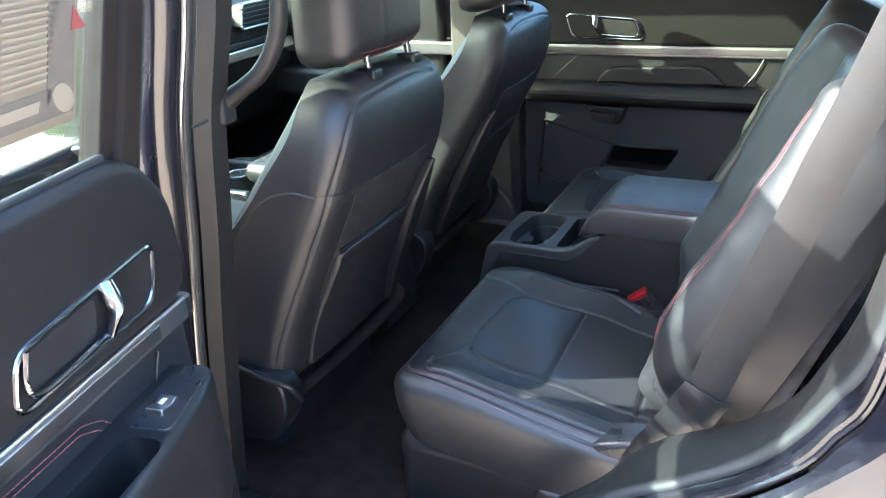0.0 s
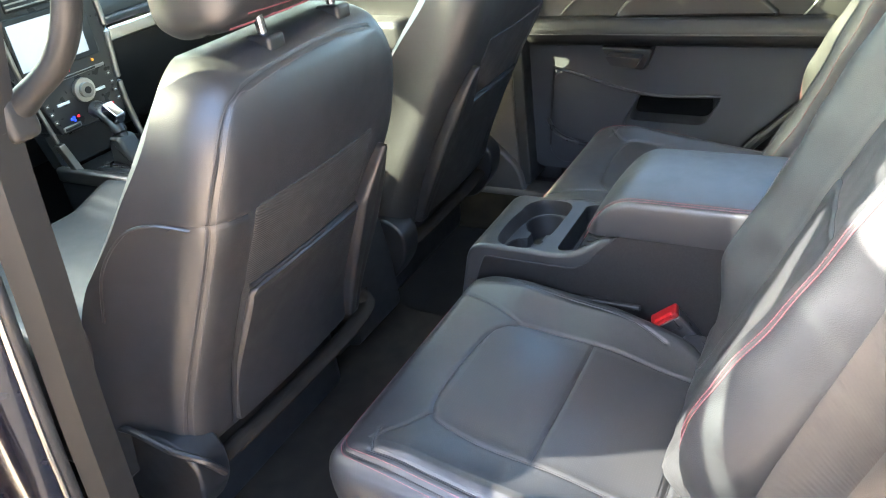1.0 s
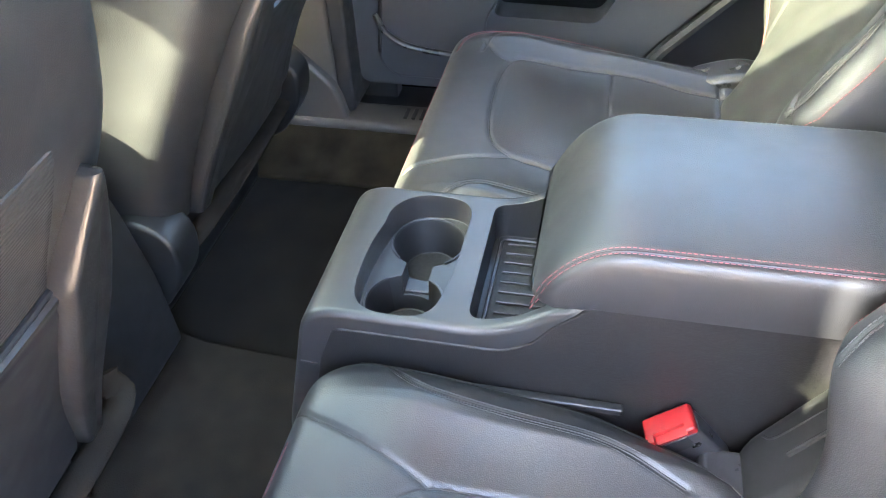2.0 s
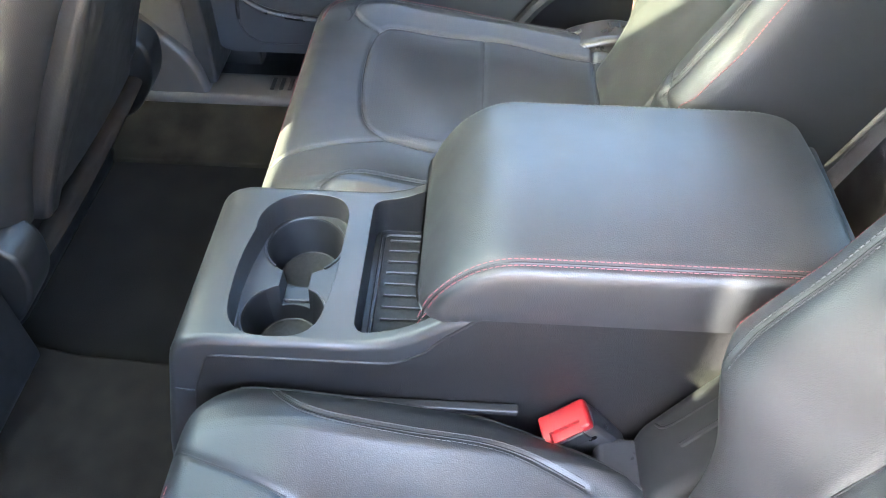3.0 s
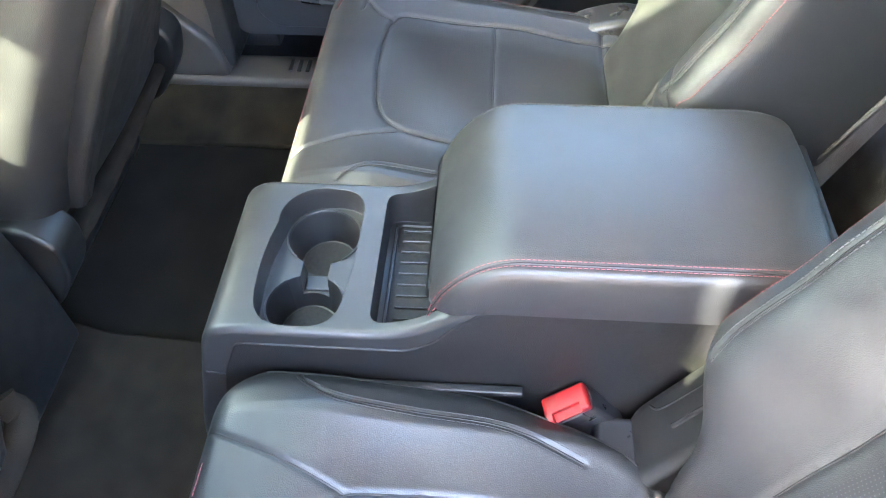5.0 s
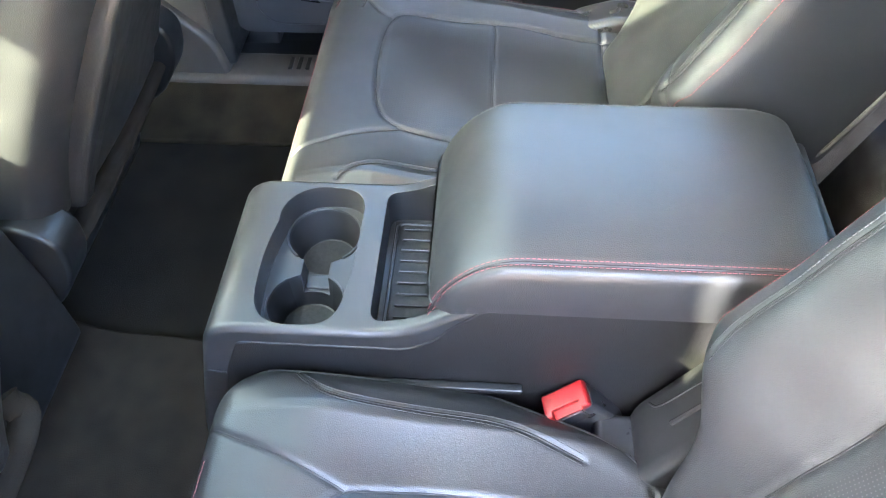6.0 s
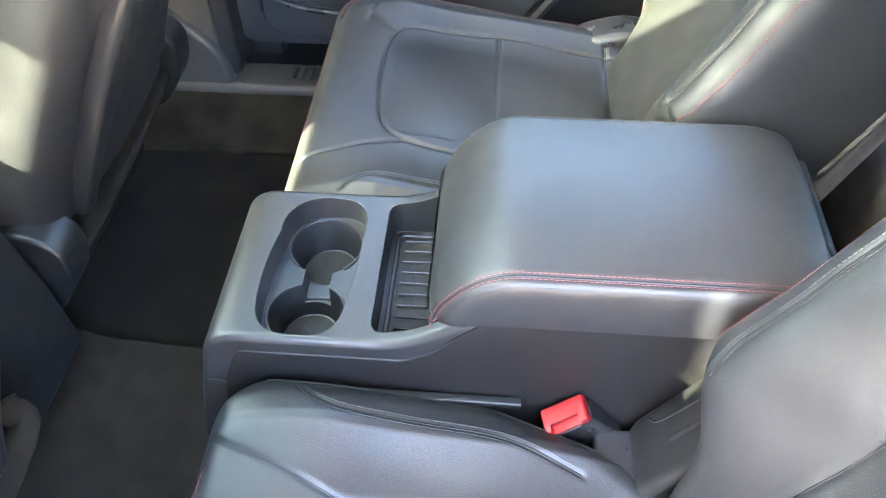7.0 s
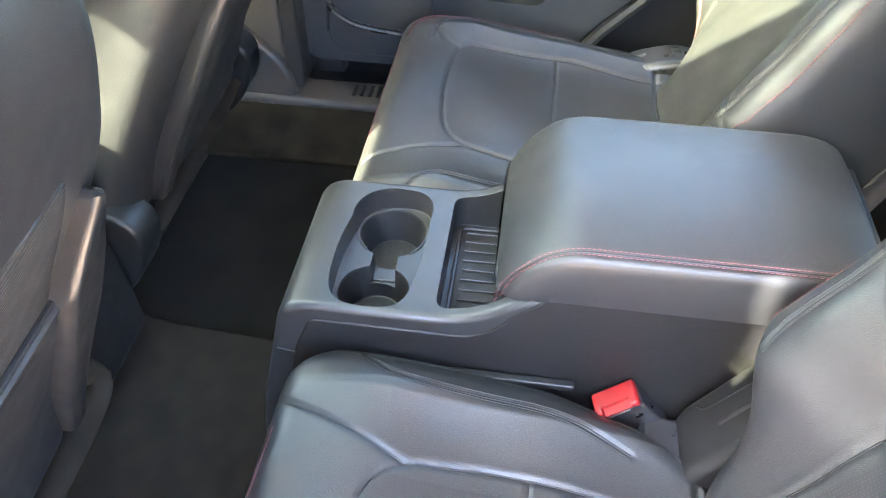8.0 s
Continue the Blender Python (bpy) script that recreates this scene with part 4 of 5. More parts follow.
# ---- doors ----
def door_panel(door, m, x0, x1, hx):
    """The inner face of a rear door; x along it, y out of the cabin, z up, by the pose m. hx: where the handle begins."""
    def add(name, bm, mat, label="", parent=None):
        bm.transform(m)
        return part(name, bm, mat, parent or door, label)
    add("upper_panel", prism(rounded([(x0, 0.612), (x0 - 0.004, 0.74), (x0 + 0.05, 0.808), (x1, 0.812), (x1, 0.612)], 0.05, 8), -0.005, 0.034, 0.016, 6), VINYL, "black grained upper panel")
    add("trim_strip", box(x0 + 0.02, x1 - 0.13, -0.008, 0.03, 0.588, 0.618, 0.004), SATIN, "brushed aluminium trim strip")
    add("trim_inset", box(x0 + 0.08, x1 - 0.17, -0.0105, 0.0, 0.595, 0.6125, 0.002), SATIN_DARK, "darker aluminium inset")
    add("insert", box(x0 + 0.015, x1 - 0.02, 0.004, 0.08, 0.48, 0.60, 0.01), LEATHER)
    hb = rounded([(hx, 0.706), (hx + 0.215, 0.690), (hx + 0.235, 0.634), (hx + 0.022, 0.640)], 0.02)
    ring = [(x, -0.006, z) for x, z in hb]
    cx, cz = hx + 0.115, 0.667
    bez = add("handle_bezel", tube(ring, 0.0032, 8, closed=True), CHROME, "chrome handle surround")
    add("handle_plate", prism([(cx + (x - cx) * 0.97, cz + (z - cz) * 0.97) for x, z in hb], -0.004, 0.02, 0.001), PLASTIC_SMOOTH)
    add("bezel_border", prism([(cx + (x - cx) * 1.09, cz + (z - cz) * 1.2) for x, z in hb], -0.003, 0.02, 0.002), PLASTIC)
    add("handle_cavity", prism(rounded([(hx + 0.105, 0.692), (hx + 0.205, 0.684), (hx + 0.215, 0.646), (hx + 0.115, 0.650)], 0.012), -0.0065, 0.0, 0.001), PLASTIC_DARK)
    add("handle", tube(curve([(hx + 0.090, -0.010, 0.700), (hx + 0.094, -0.018, 0.685), (hx + 0.098, -0.020, 0.668), (hx + 0.106, -0.014, 0.648)]), 0.009, 12, flat=0.6), CHROME, "chrome door handle")
    add("handle_lip", tube(curve([(hx + 0.106, -0.012, 0.650), (hx + 0.16, -0.012, 0.645), (hx + 0.208, -0.012, 0.645), (hx + 0.216, -0.010, 0.66), (hx + 0.206, -0.009, 0.688)]), 0.003, 8), CHROME)
    return add


fd = thing("rear_door", "closed black rear door panel with aluminium trim", "car door", "rear doors")
add = door_panel(fd, Matrix.Translation((0, 0.745, 0)), -0.295, 0.62, -0.160)
add("outer_skin", prism(rounded([(-0.31, -0.2), (0.45, -0.2), (0.62, 0.3), (0.64, 0.80), (-0.31, 0.80)], 0.03), 0.10, 0.14, 0.01), PAINT)
add("armrest", prism(rounded([(0.06, 0.510), (-0.030, 0.510), (-0.052, 0.485), (-0.048, 0.455), (-0.01, 0.440), (0.06, 0.440)], 0.018, 6), -0.285, 0.42, 0.02, 4, axes="yz"), VINYL, "padded black armrest")
add("armrest_pad", prism(rounded([(-0.073, 0.505), (-0.028, 0.556), (0.245, 0.566), (0.310, 0.508)], 0.025), -0.014, 0.02, 0.008), LEATHER)
add("insert_seam", tube(curve([(-0.205, -0.002, 0.512), (-0.165, -0.002, 0.55), (-0.12, -0.002, 0.588)]), 0.002, 6), LEATHER_OLD)
add("insert_seam", tube(curve([(0.345, -0.002, 0.505), (0.375, -0.002, 0.545), (0.395, -0.002, 0.588)]), 0.002, 6), SATIN)
# smooth bar added for the highlight along the armrest pad
add("pad_highlight", box(-0.073, 0.062, -0.026, -0.008, 0.500, 0.510, 0.004), PLASTIC_SMOOTH)
add("armrest_groove", tube([(-0.28, -0.0505, 0.478), (0.41, -0.0505, 0.478)], 0.0022, 6), PLASTIC_DARK)
low = [(-0.295, 0.10), (-0.295, 0.458), (0.435, 0.458), (0.405, 0.375), (0.245, 0.209), (0.17, 0.10)]
hole = prism(rounded([(-0.035, 0.250), (-0.012, 0.318), (0.192, 0.318), (0.150, 0.245)], 0.018), -0.05, 0.10, 0, axes="xz")
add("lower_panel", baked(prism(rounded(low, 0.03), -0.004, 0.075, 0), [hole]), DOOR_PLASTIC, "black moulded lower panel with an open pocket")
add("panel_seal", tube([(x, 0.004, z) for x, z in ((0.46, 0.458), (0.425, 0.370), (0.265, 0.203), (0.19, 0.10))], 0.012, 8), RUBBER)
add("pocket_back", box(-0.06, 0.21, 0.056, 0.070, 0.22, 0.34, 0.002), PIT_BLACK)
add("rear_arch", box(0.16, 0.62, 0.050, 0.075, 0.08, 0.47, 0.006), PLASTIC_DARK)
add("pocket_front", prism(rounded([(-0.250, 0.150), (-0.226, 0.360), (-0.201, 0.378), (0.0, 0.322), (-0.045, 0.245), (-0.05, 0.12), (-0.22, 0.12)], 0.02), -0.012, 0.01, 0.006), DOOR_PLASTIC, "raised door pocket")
add("pocket_rim", tube(curve([(-0.246, -0.010, 0.17), (-0.226, -0.013, 0.360), (-0.201, -0.013, 0.378), (0.0, -0.010, 0.322), (0.188, -0.006, 0.320)], 4), 0.004, 6), PLASTIC_DARK)
add("pocket_lip", tube(curve([(-0.248, -0.016, 0.245), (-0.225, -0.022, 0.212), (-0.18, -0.024, 0.190), (-0.10, -0.022, 0.178)]), 0.006, 8), PLASTIC_SMOOTH)
cup = prism(rounded([(-0.090, 0.448), (0.036, 0.444), (0.016, 0.392), (-0.066, 0.402)], 0.010), -0.046, 0.0, 0.005)
add("pull_handle", baked(cup, [prism(rounded([(-0.068, 0.436), (0.016, 0.432), (0.004, 0.408), (-0.054, 0.414)], 0.006), -0.08, -0.012, 0)]), PLASTIC, "black recessed door pull")
pg = add("window_glass", box(-0.28, 0.60, 0.022, 0.027, 0.79, 1.14, 0), PRIVACY_GLASS, "tinted window glass")
add("window_frame", box(-0.33, -0.27, 0.03, 0.07, 0.79, 1.14, 0.008), PLASTIC)

# the open door stands out from the pillar
nd = thing("rear_door", "open black rear door with chrome handle and window sticker", "car door", "rear doors")
ang = math.atan2(-0.98, 0.2)
ND = Matrix.Translation((-0.108, -0.975, 0)) @ Matrix.Rotation(ang, 4, "Z") @ Matrix.Diagonal((1, -1, 1, 1))
add = door_panel(nd, ND, -0.085, 0.72, -0.030)
add("outer_skin", prism(rounded([(-0.14, -0.2), (0.60, -0.2), (0.74, 0.3), (0.76, 0.80), (-0.14, 0.80)], 0.03), 0.10, 0.20, 0.03), PAINT)
add("hinge_face", prism(rounded([(0.03, -0.05), (0.12, -0.05), (0.12, 0.80), (0.05, 0.80)], 0.015), -0.105, -0.080, 0.006, axes="yz"), PLASTIC_DARK)
add("check_strap", box(-0.135, -0.09, 0.035, 0.055, 0.555, 0.585, 0.006), SATIN_DARK)
add("lower_panel", prism(rounded([(0.0, 0.02), (0.0, 0.44), (0.08, 0.46), (0.10, 0.02)], 0.012), -0.108, 0.72, 0.02, 4, axes="yz"), PLASTIC, "black moulded lower panel")
arm = baked(prism(rounded([(-0.030, 0.02), (-0.038, -0.046), (0.02, -0.068), (0.19, -0.094), (0.62, -0.094), (0.62, 0.02)], 0.020, 6), 0.37, 0.545, 0.012, 4, axes="xy"),
            [prism(rounded([(0.108, -0.076), (0.34, -0.082), (0.34, -0.026), (0.108, -0.026)], 0.02), 0.455, 0.60, 0, axes="xy")])
add("armrest", arm, PLASTIC, "moulded armrest with a pull recess")
sp = add("switch_panel", prism(rounded([(-0.022, -0.052), (0.096, -0.072), (0.096, -0.012), (-0.022, -0.012)], 0.014), 0.540, 0.5475, 0.0015, axes="xy"), PLASTIC_SMOOTH, "smooth switch panel")
add("window_switch", prism(rounded([(0.040, 0.544), (0.044, 0.5535), (0.058, 0.5505), (0.074, 0.556), (0.076, 0.544)], 0.003), -0.050, -0.028, 0.002), SATIN_DARK, "window switch", sp)
add("switch_mark", box(0.052, 0.062, -0.042, -0.037, 0.5525, 0.5545, 0.0003, 1), WHITE_MARK, "", sp)
sl = [(0.092, 0.545), (0.105, 0.558), (0.13, 0.570), (0.23, 0.572), (0.50, 0.572)]
pts = wire(sl, 70)
st = bmesh.new()
for d in (0.0, 0.007):
    for p, q in zip(pts, pts[1:]):
        tube([(p[0] + d, 0.003, p[1] - d), (p[0] + (q[0] - p[0]) * 0.65 + d, 0.003, p[1] + (q[1] - p[1]) * 0.65 - d)], 0.0009, 4, st)
add("stitching", st, STITCH_RED, "red stitching")
add("insert_seam", tube(curve([(-0.005, 0.002, 0.575), (0.012, 0.002, 0.54), (0.02, 0.002, 0.50)]), 0.002, 6), LEATHER_OLD)
# window, its frame and the sheet stuck inside it
lean = lambda u, z: u - 0.68 * min(z - 0.80, 0.17) - 0.25 * max(z - 0.97, 0)
pg = add("window_glass", prism([(lean(-0.01, 0.79), 0.79), (0.72, 0.79), (0.60, 1.18), (lean(-0.01, 1.18), 1.18)], 0.020, 0.024, 0), PRIVACY_GLASS, "tinted window glass")
add("glass_run", prism([(lean(-0.024, 0.80), 0.80), (lean(0.0, 0.80), 0.80), (lean(0.0, 1.18), 1.18), (lean(-0.026, 1.18), 1.18)], 0.012, 0.034, 0.003), FRAME_BROWN)
add("window_frame", prism([(lean(-0.070, 0.78), 0.78), (lean(-0.025, 0.78), 0.78), (lean(-0.027, 1.20), 1.20), (lean(-0.066, 1.20), 1.20)], 0.004, 0.06, 0.010), FRAME_BROWN, "dark brown window frame")
add("frame_seal", prism([(lean(-0.086, 0.76), 0.76), (lean(-0.071, 0.76), 0.76), (lean(-0.067, 1.20), 1.20), (lean(-0.082, 1.20), 1.20)], 0.012, 0.07, 0.006), RUBBER)
add("top_frame", prism([(lean(-0.02, 1.17), 1.17), (0.62, 1.17), (0.58, 1.22), (lean(-0.02, 1.22), 1.22)], 0.006, 0.06, 0.008), FRAME_BROWN)
add("belt_seal", box(-0.01, 0.70, 0.010, 0.0195, 0.803, 0.815, 0.003), RUBBER)
sheet = thing("window_sticker", "printed paper sheet stuck inside the door window", "sticker")
sadd = lambda name, pts, d, mat, label="": (lambda bm: (bm.transform(ND), part(name, bm, mat, sheet, label)))(prism(pts, 0.0190 - d, 0.0198 - d, 0))
q = lambda u0, u1, z0, z1: [(lean(u0, z0), z0), (lean(u1, z0), z0), (lean(u1, z1), z1), (lean(u0, z1), z1)]
sadd("paper", q(0.045, 0.34, 0.857, 1.14), 0.0, PAPER, "translucent white paper")
sadd("side_column", q(0.052, 0.090, 0.866, 1.13), 0.0009, INK_GREY)
sadd("foot_band", q(0.0905, 0.335, 0.866, 0.892), 0.0009, INK_GREY)
sadd("round_seal", [(lean(0.071, 0.88) + 0.014 * math.cos(t), 0.881 + 0.014 * math.sin(t)) for t in np.linspace(0, 6.0, 20)], 0.0018, INK_PALE)
sadd("red_mark", [(lean(0.062, 0.95), 0.940), (lean(0.084, 0.95), 0.940), (lean(0.073, 0.95), 0.962)], 0.0018, INK_RED)
sadd("title_bar", q(0.105, 0.20, 0.875, 0.885), 0.0018, INK_PALE)
random.seed(4)
for k in range(38):
    z = 0.900 + k * 0.006
    w = random.uniform(0.06, 0.105)
    sadd("text_bar", q(0.100, 0.100 + w, z, z + 0.0026), 0.0009, INK_PALE)
    sadd("text_bar", q(0.222, 0.222 + random.uniform(0.05, 0.10), z, z + 0.0026), 0.0009, INK_PALE)

# driver-side pillar trim
bp = thing("pillar_trim", "grey pillar trim with a curved grab handle", "car trim")
pin = curve([(-0.365, -0.645, 0.0), (-0.325, -0.650, 0.25), (-0.295, -0.655, 0.42), (-0.262, -0.655, 0.59), (-0.232, -0.655, 0.77), (-0.200, -0.640, 0.92), (-0.17, -0.61, 1.16)])
pmd = curve([(-0.355, -0.690, 0.0), (-0.318, -0.692, 0.25), (-0.288, -0.695, 0.42), (-0.256, -0.695, 0.59), (-0.228, -0.692, 0.77), (-0.198, -0.675, 0.92), (-0.17, -0.645, 1.16)])
pou = curve([(-0.372, -0.708, 0.0), (-0.335, -0.710, 0.25), (-0.305, -0.713, 0.42), (-0.273, -0.713, 0.59), (-0.245, -0.710, 0.77), (-0.215, -0.693, 0.92), (-0.187, -0.663, 1.16)])
pfw = [p + Vector((-0.10, 0.01, 0.0)) for p in pin]
part("trim_panel", strip([wire(c, 40) for c in (pfw, pin, pmd, pou)], 0.006), TRIM_SHADED, bp, "grey moulded pillar cover")
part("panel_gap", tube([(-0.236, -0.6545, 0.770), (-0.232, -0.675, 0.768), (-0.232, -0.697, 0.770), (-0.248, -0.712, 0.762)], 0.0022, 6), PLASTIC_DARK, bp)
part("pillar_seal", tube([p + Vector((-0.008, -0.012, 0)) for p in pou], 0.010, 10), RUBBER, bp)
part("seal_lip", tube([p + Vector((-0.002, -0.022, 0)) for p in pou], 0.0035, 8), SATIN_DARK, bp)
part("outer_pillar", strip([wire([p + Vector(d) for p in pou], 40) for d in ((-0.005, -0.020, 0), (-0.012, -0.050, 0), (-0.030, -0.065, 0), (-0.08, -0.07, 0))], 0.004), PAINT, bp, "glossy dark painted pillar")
part("grab_handle", tube(curve([(-0.250, -0.650, 0.775), (-0.222, -0.640, 0.795), (-0.180, -0.628, 0.825), (-0.150, -0.620, 0.87), (-0.138, -0.615, 0.93), (-0.140, -0.610, 1.04), (-0.19, -0.61, 1.11)]), [0.017, 0.0175, 0.018, 0.018, 0.018, 0.0175, 0.017, 0.0165, 0.016, 0.0155] + [0.015] * 39, 14, flat=0.85), TRIM_SHADED, bp, "curved grey grab handle")
part("handle_foot", box(-0.262, -0.225, -0.672, -0.635, 0.752, 0.800, 0.010), TRIM_SHADED, bp)

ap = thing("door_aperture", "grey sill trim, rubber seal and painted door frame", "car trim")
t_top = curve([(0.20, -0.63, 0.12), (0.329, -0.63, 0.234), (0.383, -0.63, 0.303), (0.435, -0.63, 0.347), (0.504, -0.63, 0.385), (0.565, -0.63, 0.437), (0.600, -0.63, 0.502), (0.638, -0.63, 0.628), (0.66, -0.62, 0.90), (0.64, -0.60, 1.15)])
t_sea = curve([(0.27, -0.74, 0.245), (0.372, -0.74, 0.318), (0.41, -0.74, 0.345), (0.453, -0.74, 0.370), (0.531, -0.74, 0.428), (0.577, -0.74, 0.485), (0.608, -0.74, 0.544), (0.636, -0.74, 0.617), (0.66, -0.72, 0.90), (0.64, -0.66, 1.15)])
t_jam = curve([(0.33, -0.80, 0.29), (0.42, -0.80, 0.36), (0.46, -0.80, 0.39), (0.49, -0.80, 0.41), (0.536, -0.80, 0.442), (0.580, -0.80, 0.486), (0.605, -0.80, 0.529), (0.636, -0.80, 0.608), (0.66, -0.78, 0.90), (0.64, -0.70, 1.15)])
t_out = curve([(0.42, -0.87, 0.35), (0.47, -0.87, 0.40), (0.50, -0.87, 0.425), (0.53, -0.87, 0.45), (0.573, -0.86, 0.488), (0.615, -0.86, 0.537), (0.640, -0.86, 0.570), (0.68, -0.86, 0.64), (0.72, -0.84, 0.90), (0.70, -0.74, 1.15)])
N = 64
part("sill_trim", strip([wire(t_top, N), wire([p + Vector((0.0, -0.04, 0.012)) for p in t_top], N), wire(t_sea, N)], 0.010), TRIM_SHADED, ap, "grey plastic sill trim")
part("door_seal", tube(wire(t_sea, N), 0.011, 10), RUBBER, ap, "black rubber seal")
part("jamb", strip([wire([p + Vector((0.004, -0.012, -0.004)) for p in t_sea], N), wire([(p + r) / 2 + Vector((0.006, 0, -0.012)) for p, r in zip(t_sea, t_jam)], N), wire(t_jam, N)], 0.008), PAINT, ap)
part("jamb_lip", tube(wire(t_jam, N), 0.004, 8), PAINT, ap)
part("outer_edge", strip([wire([p + Vector((0.006, -0.004, -0.010)) for p in t_jam], N), wire([(p + r) / 2 + Vector((0.02, 0, -0.02)) for p, r in zip(t_jam, t_out)], N), wire(t_out, N)], 0.008), PAINT, ap)
part("quarter_panel", strip([wire(t_out, N), wire([p + Vector((0.06, -0.03, -0.05)) for p in t_out], N), wire([p + Vector((0.30, -0.045, -0.20)) for p in t_out], N)], 0.008), PAINT, ap, "dark blue painted quarter panel")

# ---- dashboard ----
dash = thing("dashboard", "black dashboard with centre screen and silver trim", "dashboard")
part("dash_top", prism(rounded([(-1.62, 0.36), (-1.24, 0.36), (-1.16, 0.56), (-1.15, 0.70), (-1.20, 0.78), (-1.30, 0.83), (-1.62, 0.80)], 0.05, 8), -0.70, 0.74, 0.02), PLASTIC, dash, "black soft dash")
part("trim_strip", box(-1.158, -1.125, 0.165, 0.70, 0.606, 0.640, 0.006), SATIN, dash, "satin silver dash strip")
part("trim_groove", box(-1.160, -1.135, 0.150, 0.70, 0.642, 0.662, 0.006), PLASTIC_DARK, dash)
part("glovebox_line", tube(curve([(-1.182, 0.22, 0.52), (-1.185, 0.30, 0.525), (-1.185, 0.42, 0.50), (-1.19, 0.42, 0.46)]), 0.003, 6), PLASTIC_DARK, dash)
for (y0, y1) in ((0.44, 0.60),):
    part("side_vent", prism(rounded([(y0, 0.70), (y1, 0.70), (y1 + 0.02, 0.775), (y0 + 0.02, 0.775)], 0.015), -1.165, -1.125, 0.004, axes="yz"), PLASTIC_DARK, dash)
    part("vent_ring", tube([(-1.123, y, z) for y, z in rounded([(y0, 0.70), (y1, 0.70), (y1 + 0.02, 0.775), (y0 + 0.02, 0.775)], 0.015)], 0.004, 8, closed=True), SATIN, dash, "silver vent ring")
    for k in range(4):
        part("vent_slat", box(-1.132, -1.118, y0 + 0.01, y1 + 0.01, 0.712 + 0.015 * k, 0.717 + 0.015 * k, 0.001), PLASTIC, dash)
SX = -1.08
stack = part("control_panel", prism(rounded([(-0.125, 0.80), (0.130, 0.80), (0.118, 0.58), (0.108, 0.46), (-0.075, 0.46), (-0.118, 0.58)], 0.012), SX - 0.12, SX, 0.006, axes="yz"), PLASTIC_SMOOTH, dash, "glossy black centre stack")
part("stack_cheek", tube(curve([(SX - 0.004, 0.118, 0.80), (SX, 0.122, 0.66), (SX, 0.112, 0.54), (SX + 0.004, 0.112, 0.46), (SX + 0.015, 0.118, 0.37)]), 0.008, 10), SATIN_DARK, dash, "silver stack edge")
part("stack_cheek", tube(curve([(SX - 0.004, -0.128, 0.80), (SX, -0.126, 0.66), (SX, -0.117, 0.57), (SX + 0.004, -0.098, 0.455)]), 0.005, 10), SATIN_DARK, dash, "silver stack edge")
part("silver_bar", prism([(-0.104, 0.450), (-0.088, 0.452), (-0.062, 0.368), (-0.078, 0.362)], SX - 0.01, SX + 0.012, 0.003, axes="yz"), SATIN, dash, "satin silver bar")
part("cubby", prism([(-0.085, 0.458), (0.105, 0.458), (0.112, 0.37), (-0.068, 0.37)], SX - 0.10, SX - 0.06, 0.002, axes="yz"), PLASTIC_DARK, dash)
part("screen_bezel", box(SX - 0.004, SX + 0.003, -0.118, 0.086, 0.605, 0.728, 0.003), PLASTIC_DARK, stack)
part("screen", box(SX, SX + 0.0042, -0.112, 0.060, 0.618, 0.716, 0.001), SCREEN, stack, "pale lit touch screen")
part("centre_vent", box(SX - 0.004, SX + 0.004, -0.10, 0.06, 0.738, 0.775, 0.004), PLASTIC_DARK, stack)
for k in range(3):
    part("vent_slat", box(SX, SX + 0.008, -0.098, 0.058, 0.744 + 0.010 * k, 0.747 + 0.010 * k, 0.001, 1), SATIN_DARK, stack)


def disc(x, y, z, r, d, mat, name, parent, label=""):
    return part(name, tube([(x, y, z), (x + d, y, z)], r, 24), mat, parent, label)


knob = disc(SX, 0.010, 0.542, 0.027, 0.010, SATIN, "volume_knob", stack, "silver volume knob")
disc(SX + 0.009, 0.010, 0.542, 0.017, 0.010, SATIN_DARK, "knob_cap", knob)
disc(SX + 0.018, 0.010, 0.542, 0.008, 0.003, PLASTIC_DARK, "knob_centre", knob)
part("disc_slot", box(SX, SX + 0.003, -0.100, 0.086, 0.576, 0.583, 0.001), SATIN_DARK, stack)
part("disc_mouth", box(SX, SX + 0.0034, -0.07, 0.060, 0.5775, 0.5815, 0.0003, 1), PLASTIC_DARK, stack)
for y, z, w in ((0.054, 0.530, 0.014), (-0.049, 0.529, 0.016)):
    part("rocker_bar", box(SX, SX + 0.004, y - w, y + w, z - 0.003, z + 0.003, 0.001), WHITE_MARK, stack)
for k in range(4):
    part("side_button", box(SX, SX + 0.004, 0.082 + 0.002 * k, 0.094 + 0.002 * k, 0.551 - 0.02 * k, 0.561 - 0.02 * k, 0.002), TRIM_GREY, stack)
    part("button_mark", box(SX + 0.003, SX + 0.0045, 0.0855 + 0.002 * k, 0.0905 + 0.002 * k, 0.5545 - 0.02 * k, 0.5575 - 0.02 * k, 0.0003, 1), WHITE_MARK, stack)
    part("side_button", box(SX, SX + 0.004, -0.100 + 0.004 * k, -0.088 + 0.004 * k, 0.551 - 0.02 * k, 0.561 - 0.02 * k, 0.002), TRIM_GREY, stack)
    part("button_mark", box(SX + 0.003, SX + 0.0045, -0.0965 + 0.004 * k, -0.0915 + 0.004 * k, 0.5545 - 0.02 * k, 0.5575 - 0.02 * k, 0.0003, 1), WHITE_MARK, stack)
for y in (-0.048, 0.055):
    part("climate_key", box(SX, SX + 0.004, y - 0.024, y + 0.024, 0.468, 0.480, 0.003), SATIN_DARK, stack)
    part("key_face", box(SX, SX + 0.0048, y - 0.021, y + 0.021, 0.4705, 0.4775, 0.002), PLASTIC_SMOOTH, stack)
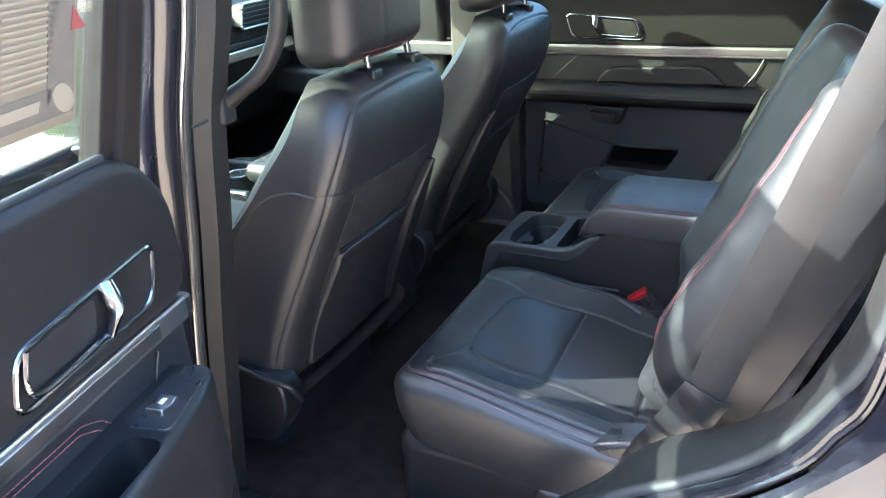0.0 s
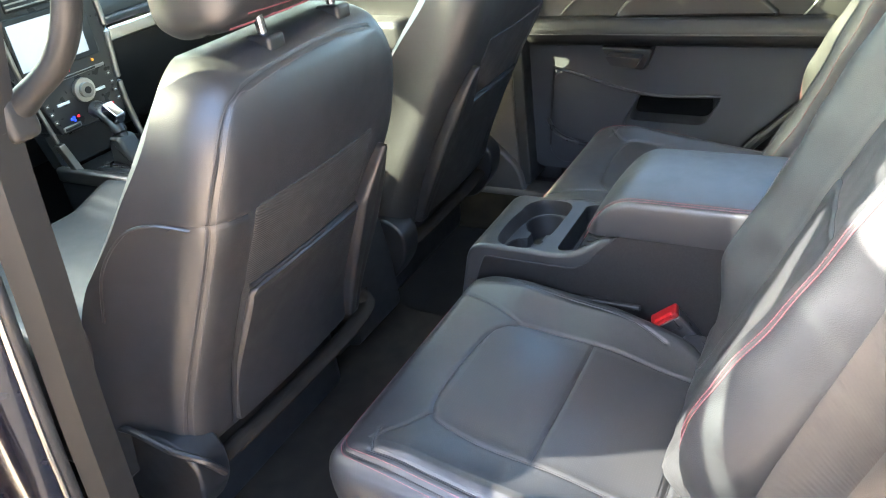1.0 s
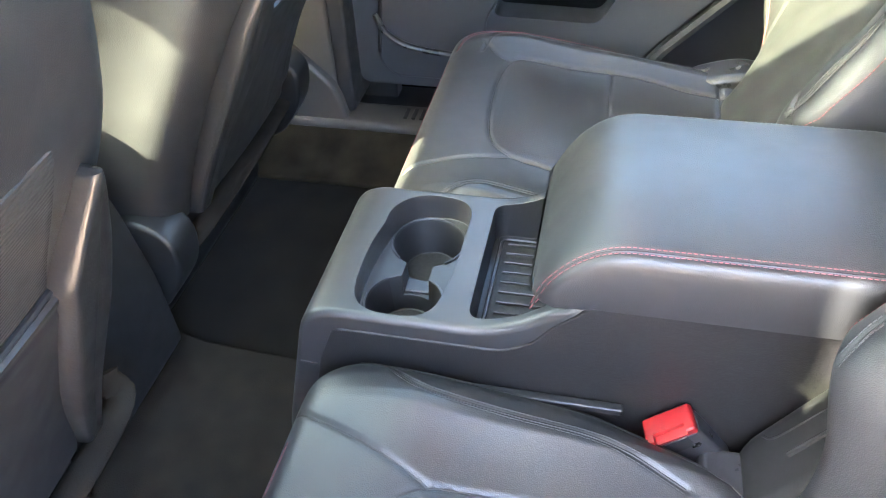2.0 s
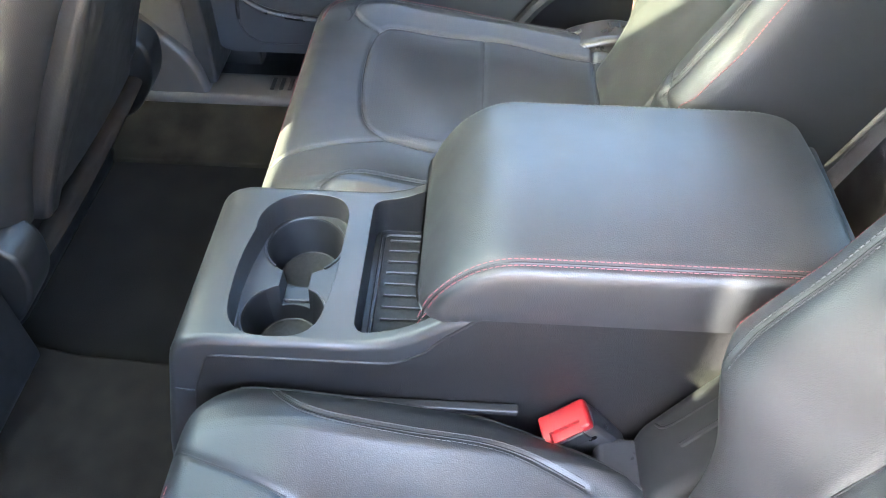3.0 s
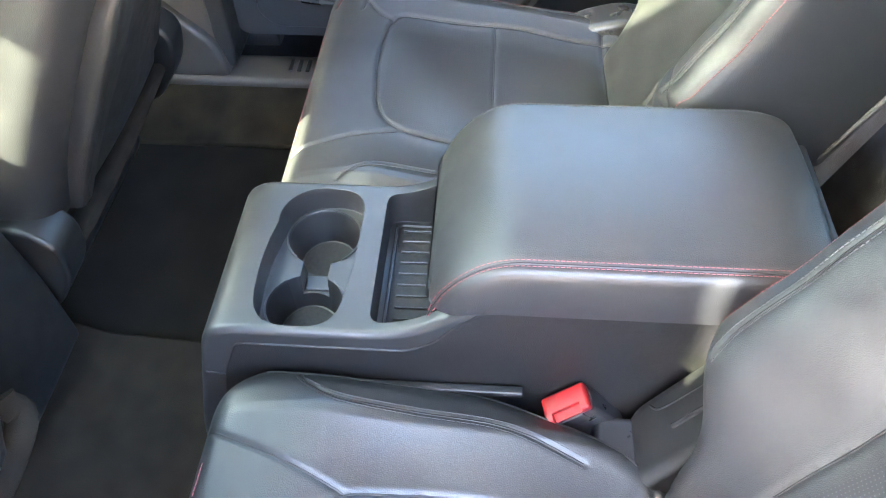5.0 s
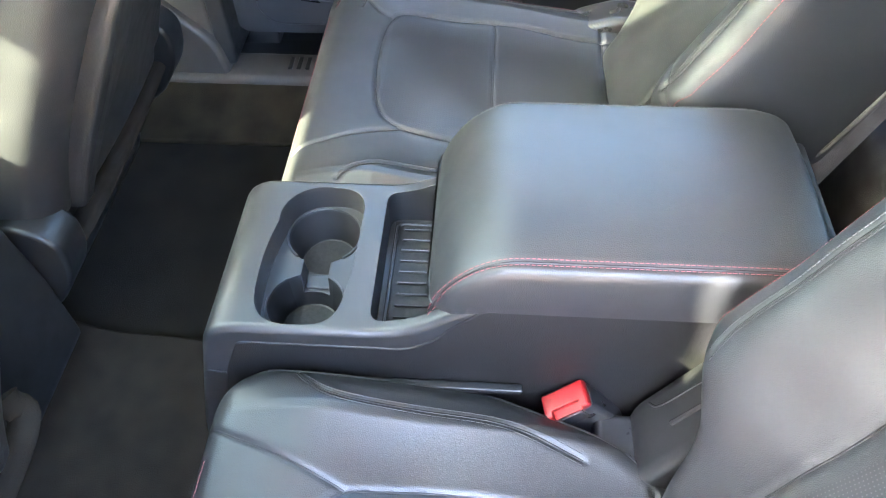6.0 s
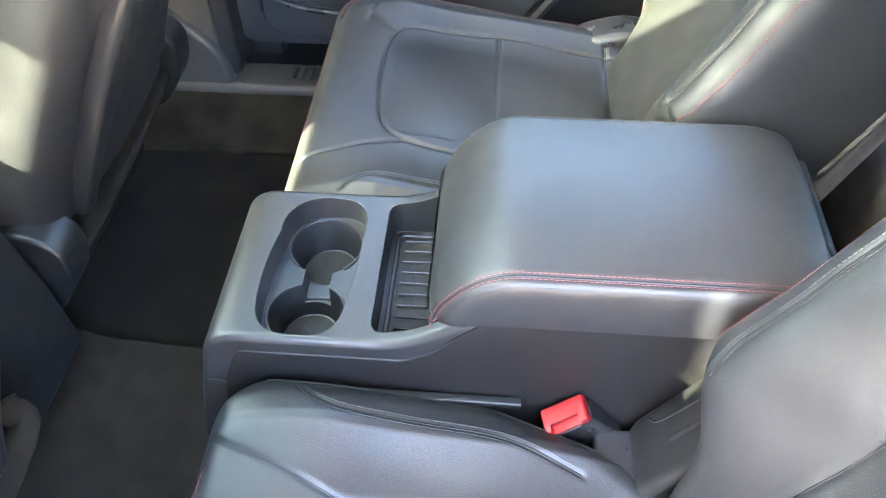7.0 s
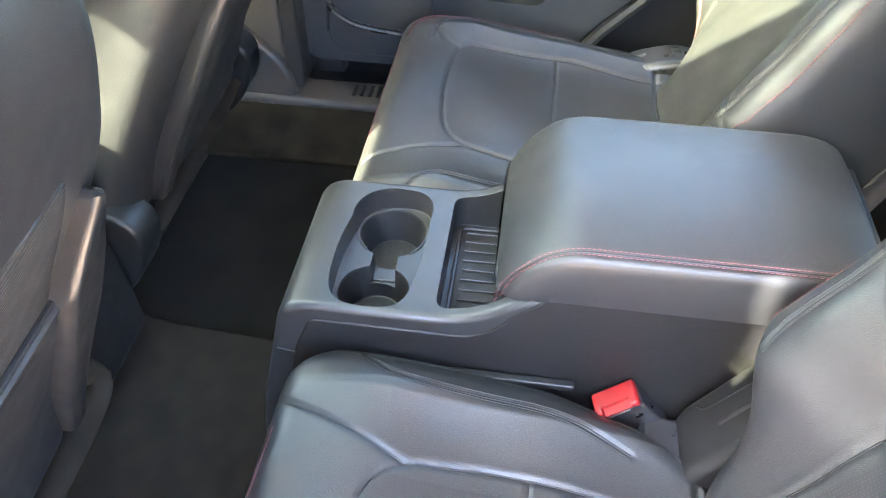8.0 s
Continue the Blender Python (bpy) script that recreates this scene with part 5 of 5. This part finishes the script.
for y, z, m in ((-0.043, 0.490, LAMP_BLUE), (-0.036, 0.493, LAMP_BLUE), (-0.036, 0.486, LAMP_BLUE), (-0.024, 0.492, LAMP_RED), (0.073, 0.488, LAMP_RED), (0.058, 0.485, LAMP_BLUE), (-0.008, 0.592, LAMP_RED), (0.060, 0.596, LAMP_AMBER)):
    part("indicator", box(SX, SX + 0.0038, y - 0.0028, y + 0.0028, z - 0.0028, z + 0.0028, 0.0008, 1), m, stack, "small lit indicator")

fc = thing("front_console", "black front console with chrome gear lever", "console")
part("console_body", prism(rounded([(-1.15, -0.02), (-0.43, -0.02), (-0.435, 0.20), (-0.465, 0.31), (-0.52, 0.40), (-0.70, 0.41), (-0.76, 0.36), (-1.16, 0.365), (-1.16, 0.0)], 0.03, 3), -0.075, 0.120, 0.004, 2), PLASTIC, fc, "black moulded console body")
part("console_lid", box(-0.76, -0.47, -0.070, 0.115, 0.40, 0.455, 0.025, 5), LEATHER, fc, "padded console lid")
part("console_rail", box(-1.14, -0.74, -0.092, -0.070, 0.350, 0.385, 0.008), SATIN_DARK, fc, "blue-grey console rail")
part("console_rail", box(-1.14, -0.74, 0.115, 0.137, 0.350, 0.385, 0.008), SATIN_DARK, fc)
part("shift_plate", box(-1.06, -0.90, -0.045, 0.065, 0.362, 0.372, 0.006), PLASTIC_SMOOTH, fc)
part("shift_ring", tube([(x, y, 0.373) for x, y in rounded([(-1.04, -0.025), (-0.92, -0.025), (-0.92, 0.045), (-1.04, 0.045)], 0.02)], 0.003, 8, closed=True), CHROME, fc)
part("shift_boot", prism(rounded([(-1.035, 0.37), (-0.955, 0.37), (-0.985, 0.44), (-1.02, 0.44)], 0.01), -0.015, 0.035, 0.01), LEATHER_OLD, fc)
lev = part("gear_lever", tube(curve([(-0.995, 0.010, 0.43), (-1.008, 0.010, 0.46), (-1.035, 0.010, 0.490), (-1.06, 0.010, 0.497)]), [0.013] * 4 + [0.017] * 8 + [0.019] * 8 + [0.020] * 5, 14), PLASTIC_SMOOTH, fc, "black gear lever")
part("lever_insert", box(-1.035, -0.985, -0.004, 0.024, 0.470, 0.500, 0.006, m=Matrix.Translation((-1.01, 0, 0.48)) @ Matrix.Rotation(radians(35), 4, "Y") @ Matrix.Translation((1.01, 0, -0.472))), CHROME, lev, "chrome lever insert")
dial = part("drive_dial", cyl(-0.833, 0.0, 0.362, 0.400, 0.035, 0.032), PLASTIC_SMOOTH, fc, "black rotary dial")
part("dial_ring", tube([(-0.833 + 0.033 * math.cos(t), 0.033 * math.sin(t), 0.398) for t in np.linspace(0, 6.2, 32)], 0.003, 8, closed=True), CHROME, dial)
# its rear face, with a socket cover
rear = part("rear_face", prism(rounded([(-0.46, 0.02), (-0.375, 0.03), (-0.378, 0.16), (-0.395, 0.27), (-0.425, 0.365), (-0.50, 0.41), (-0.54, 0.36)], 0.02, 3), -0.060, 0.105, 0.003, 2), PLASTIC_DARK, fc, "rounded black rear face")
part("socket_cover", box(-0.012, 0.004, -0.028, 0.028, -0.03, 0.045, 0.006, m=Matrix.Translation((-0.405, 0.030, 0.290)) @ Matrix.Rotation(radians(-18), 4, "Y")), PLASTIC, rear, "socket cover")
for d in (-0.006, 0.006):
    part("socket_mark", box(0.0035, 0.0048, 0.030 + d - 0.002 - 0.030, 0.030 + d + 0.002 - 0.030, 0.004, 0.020, 0.0005, 1, m=Matrix.Translation((-0.405, 0.030, 0.290)) @ Matrix.Rotation(radians(-18), 4, "Y") @ Matrix.Rotation(radians(15), 4, "X")), WHITE_MARK, rear)
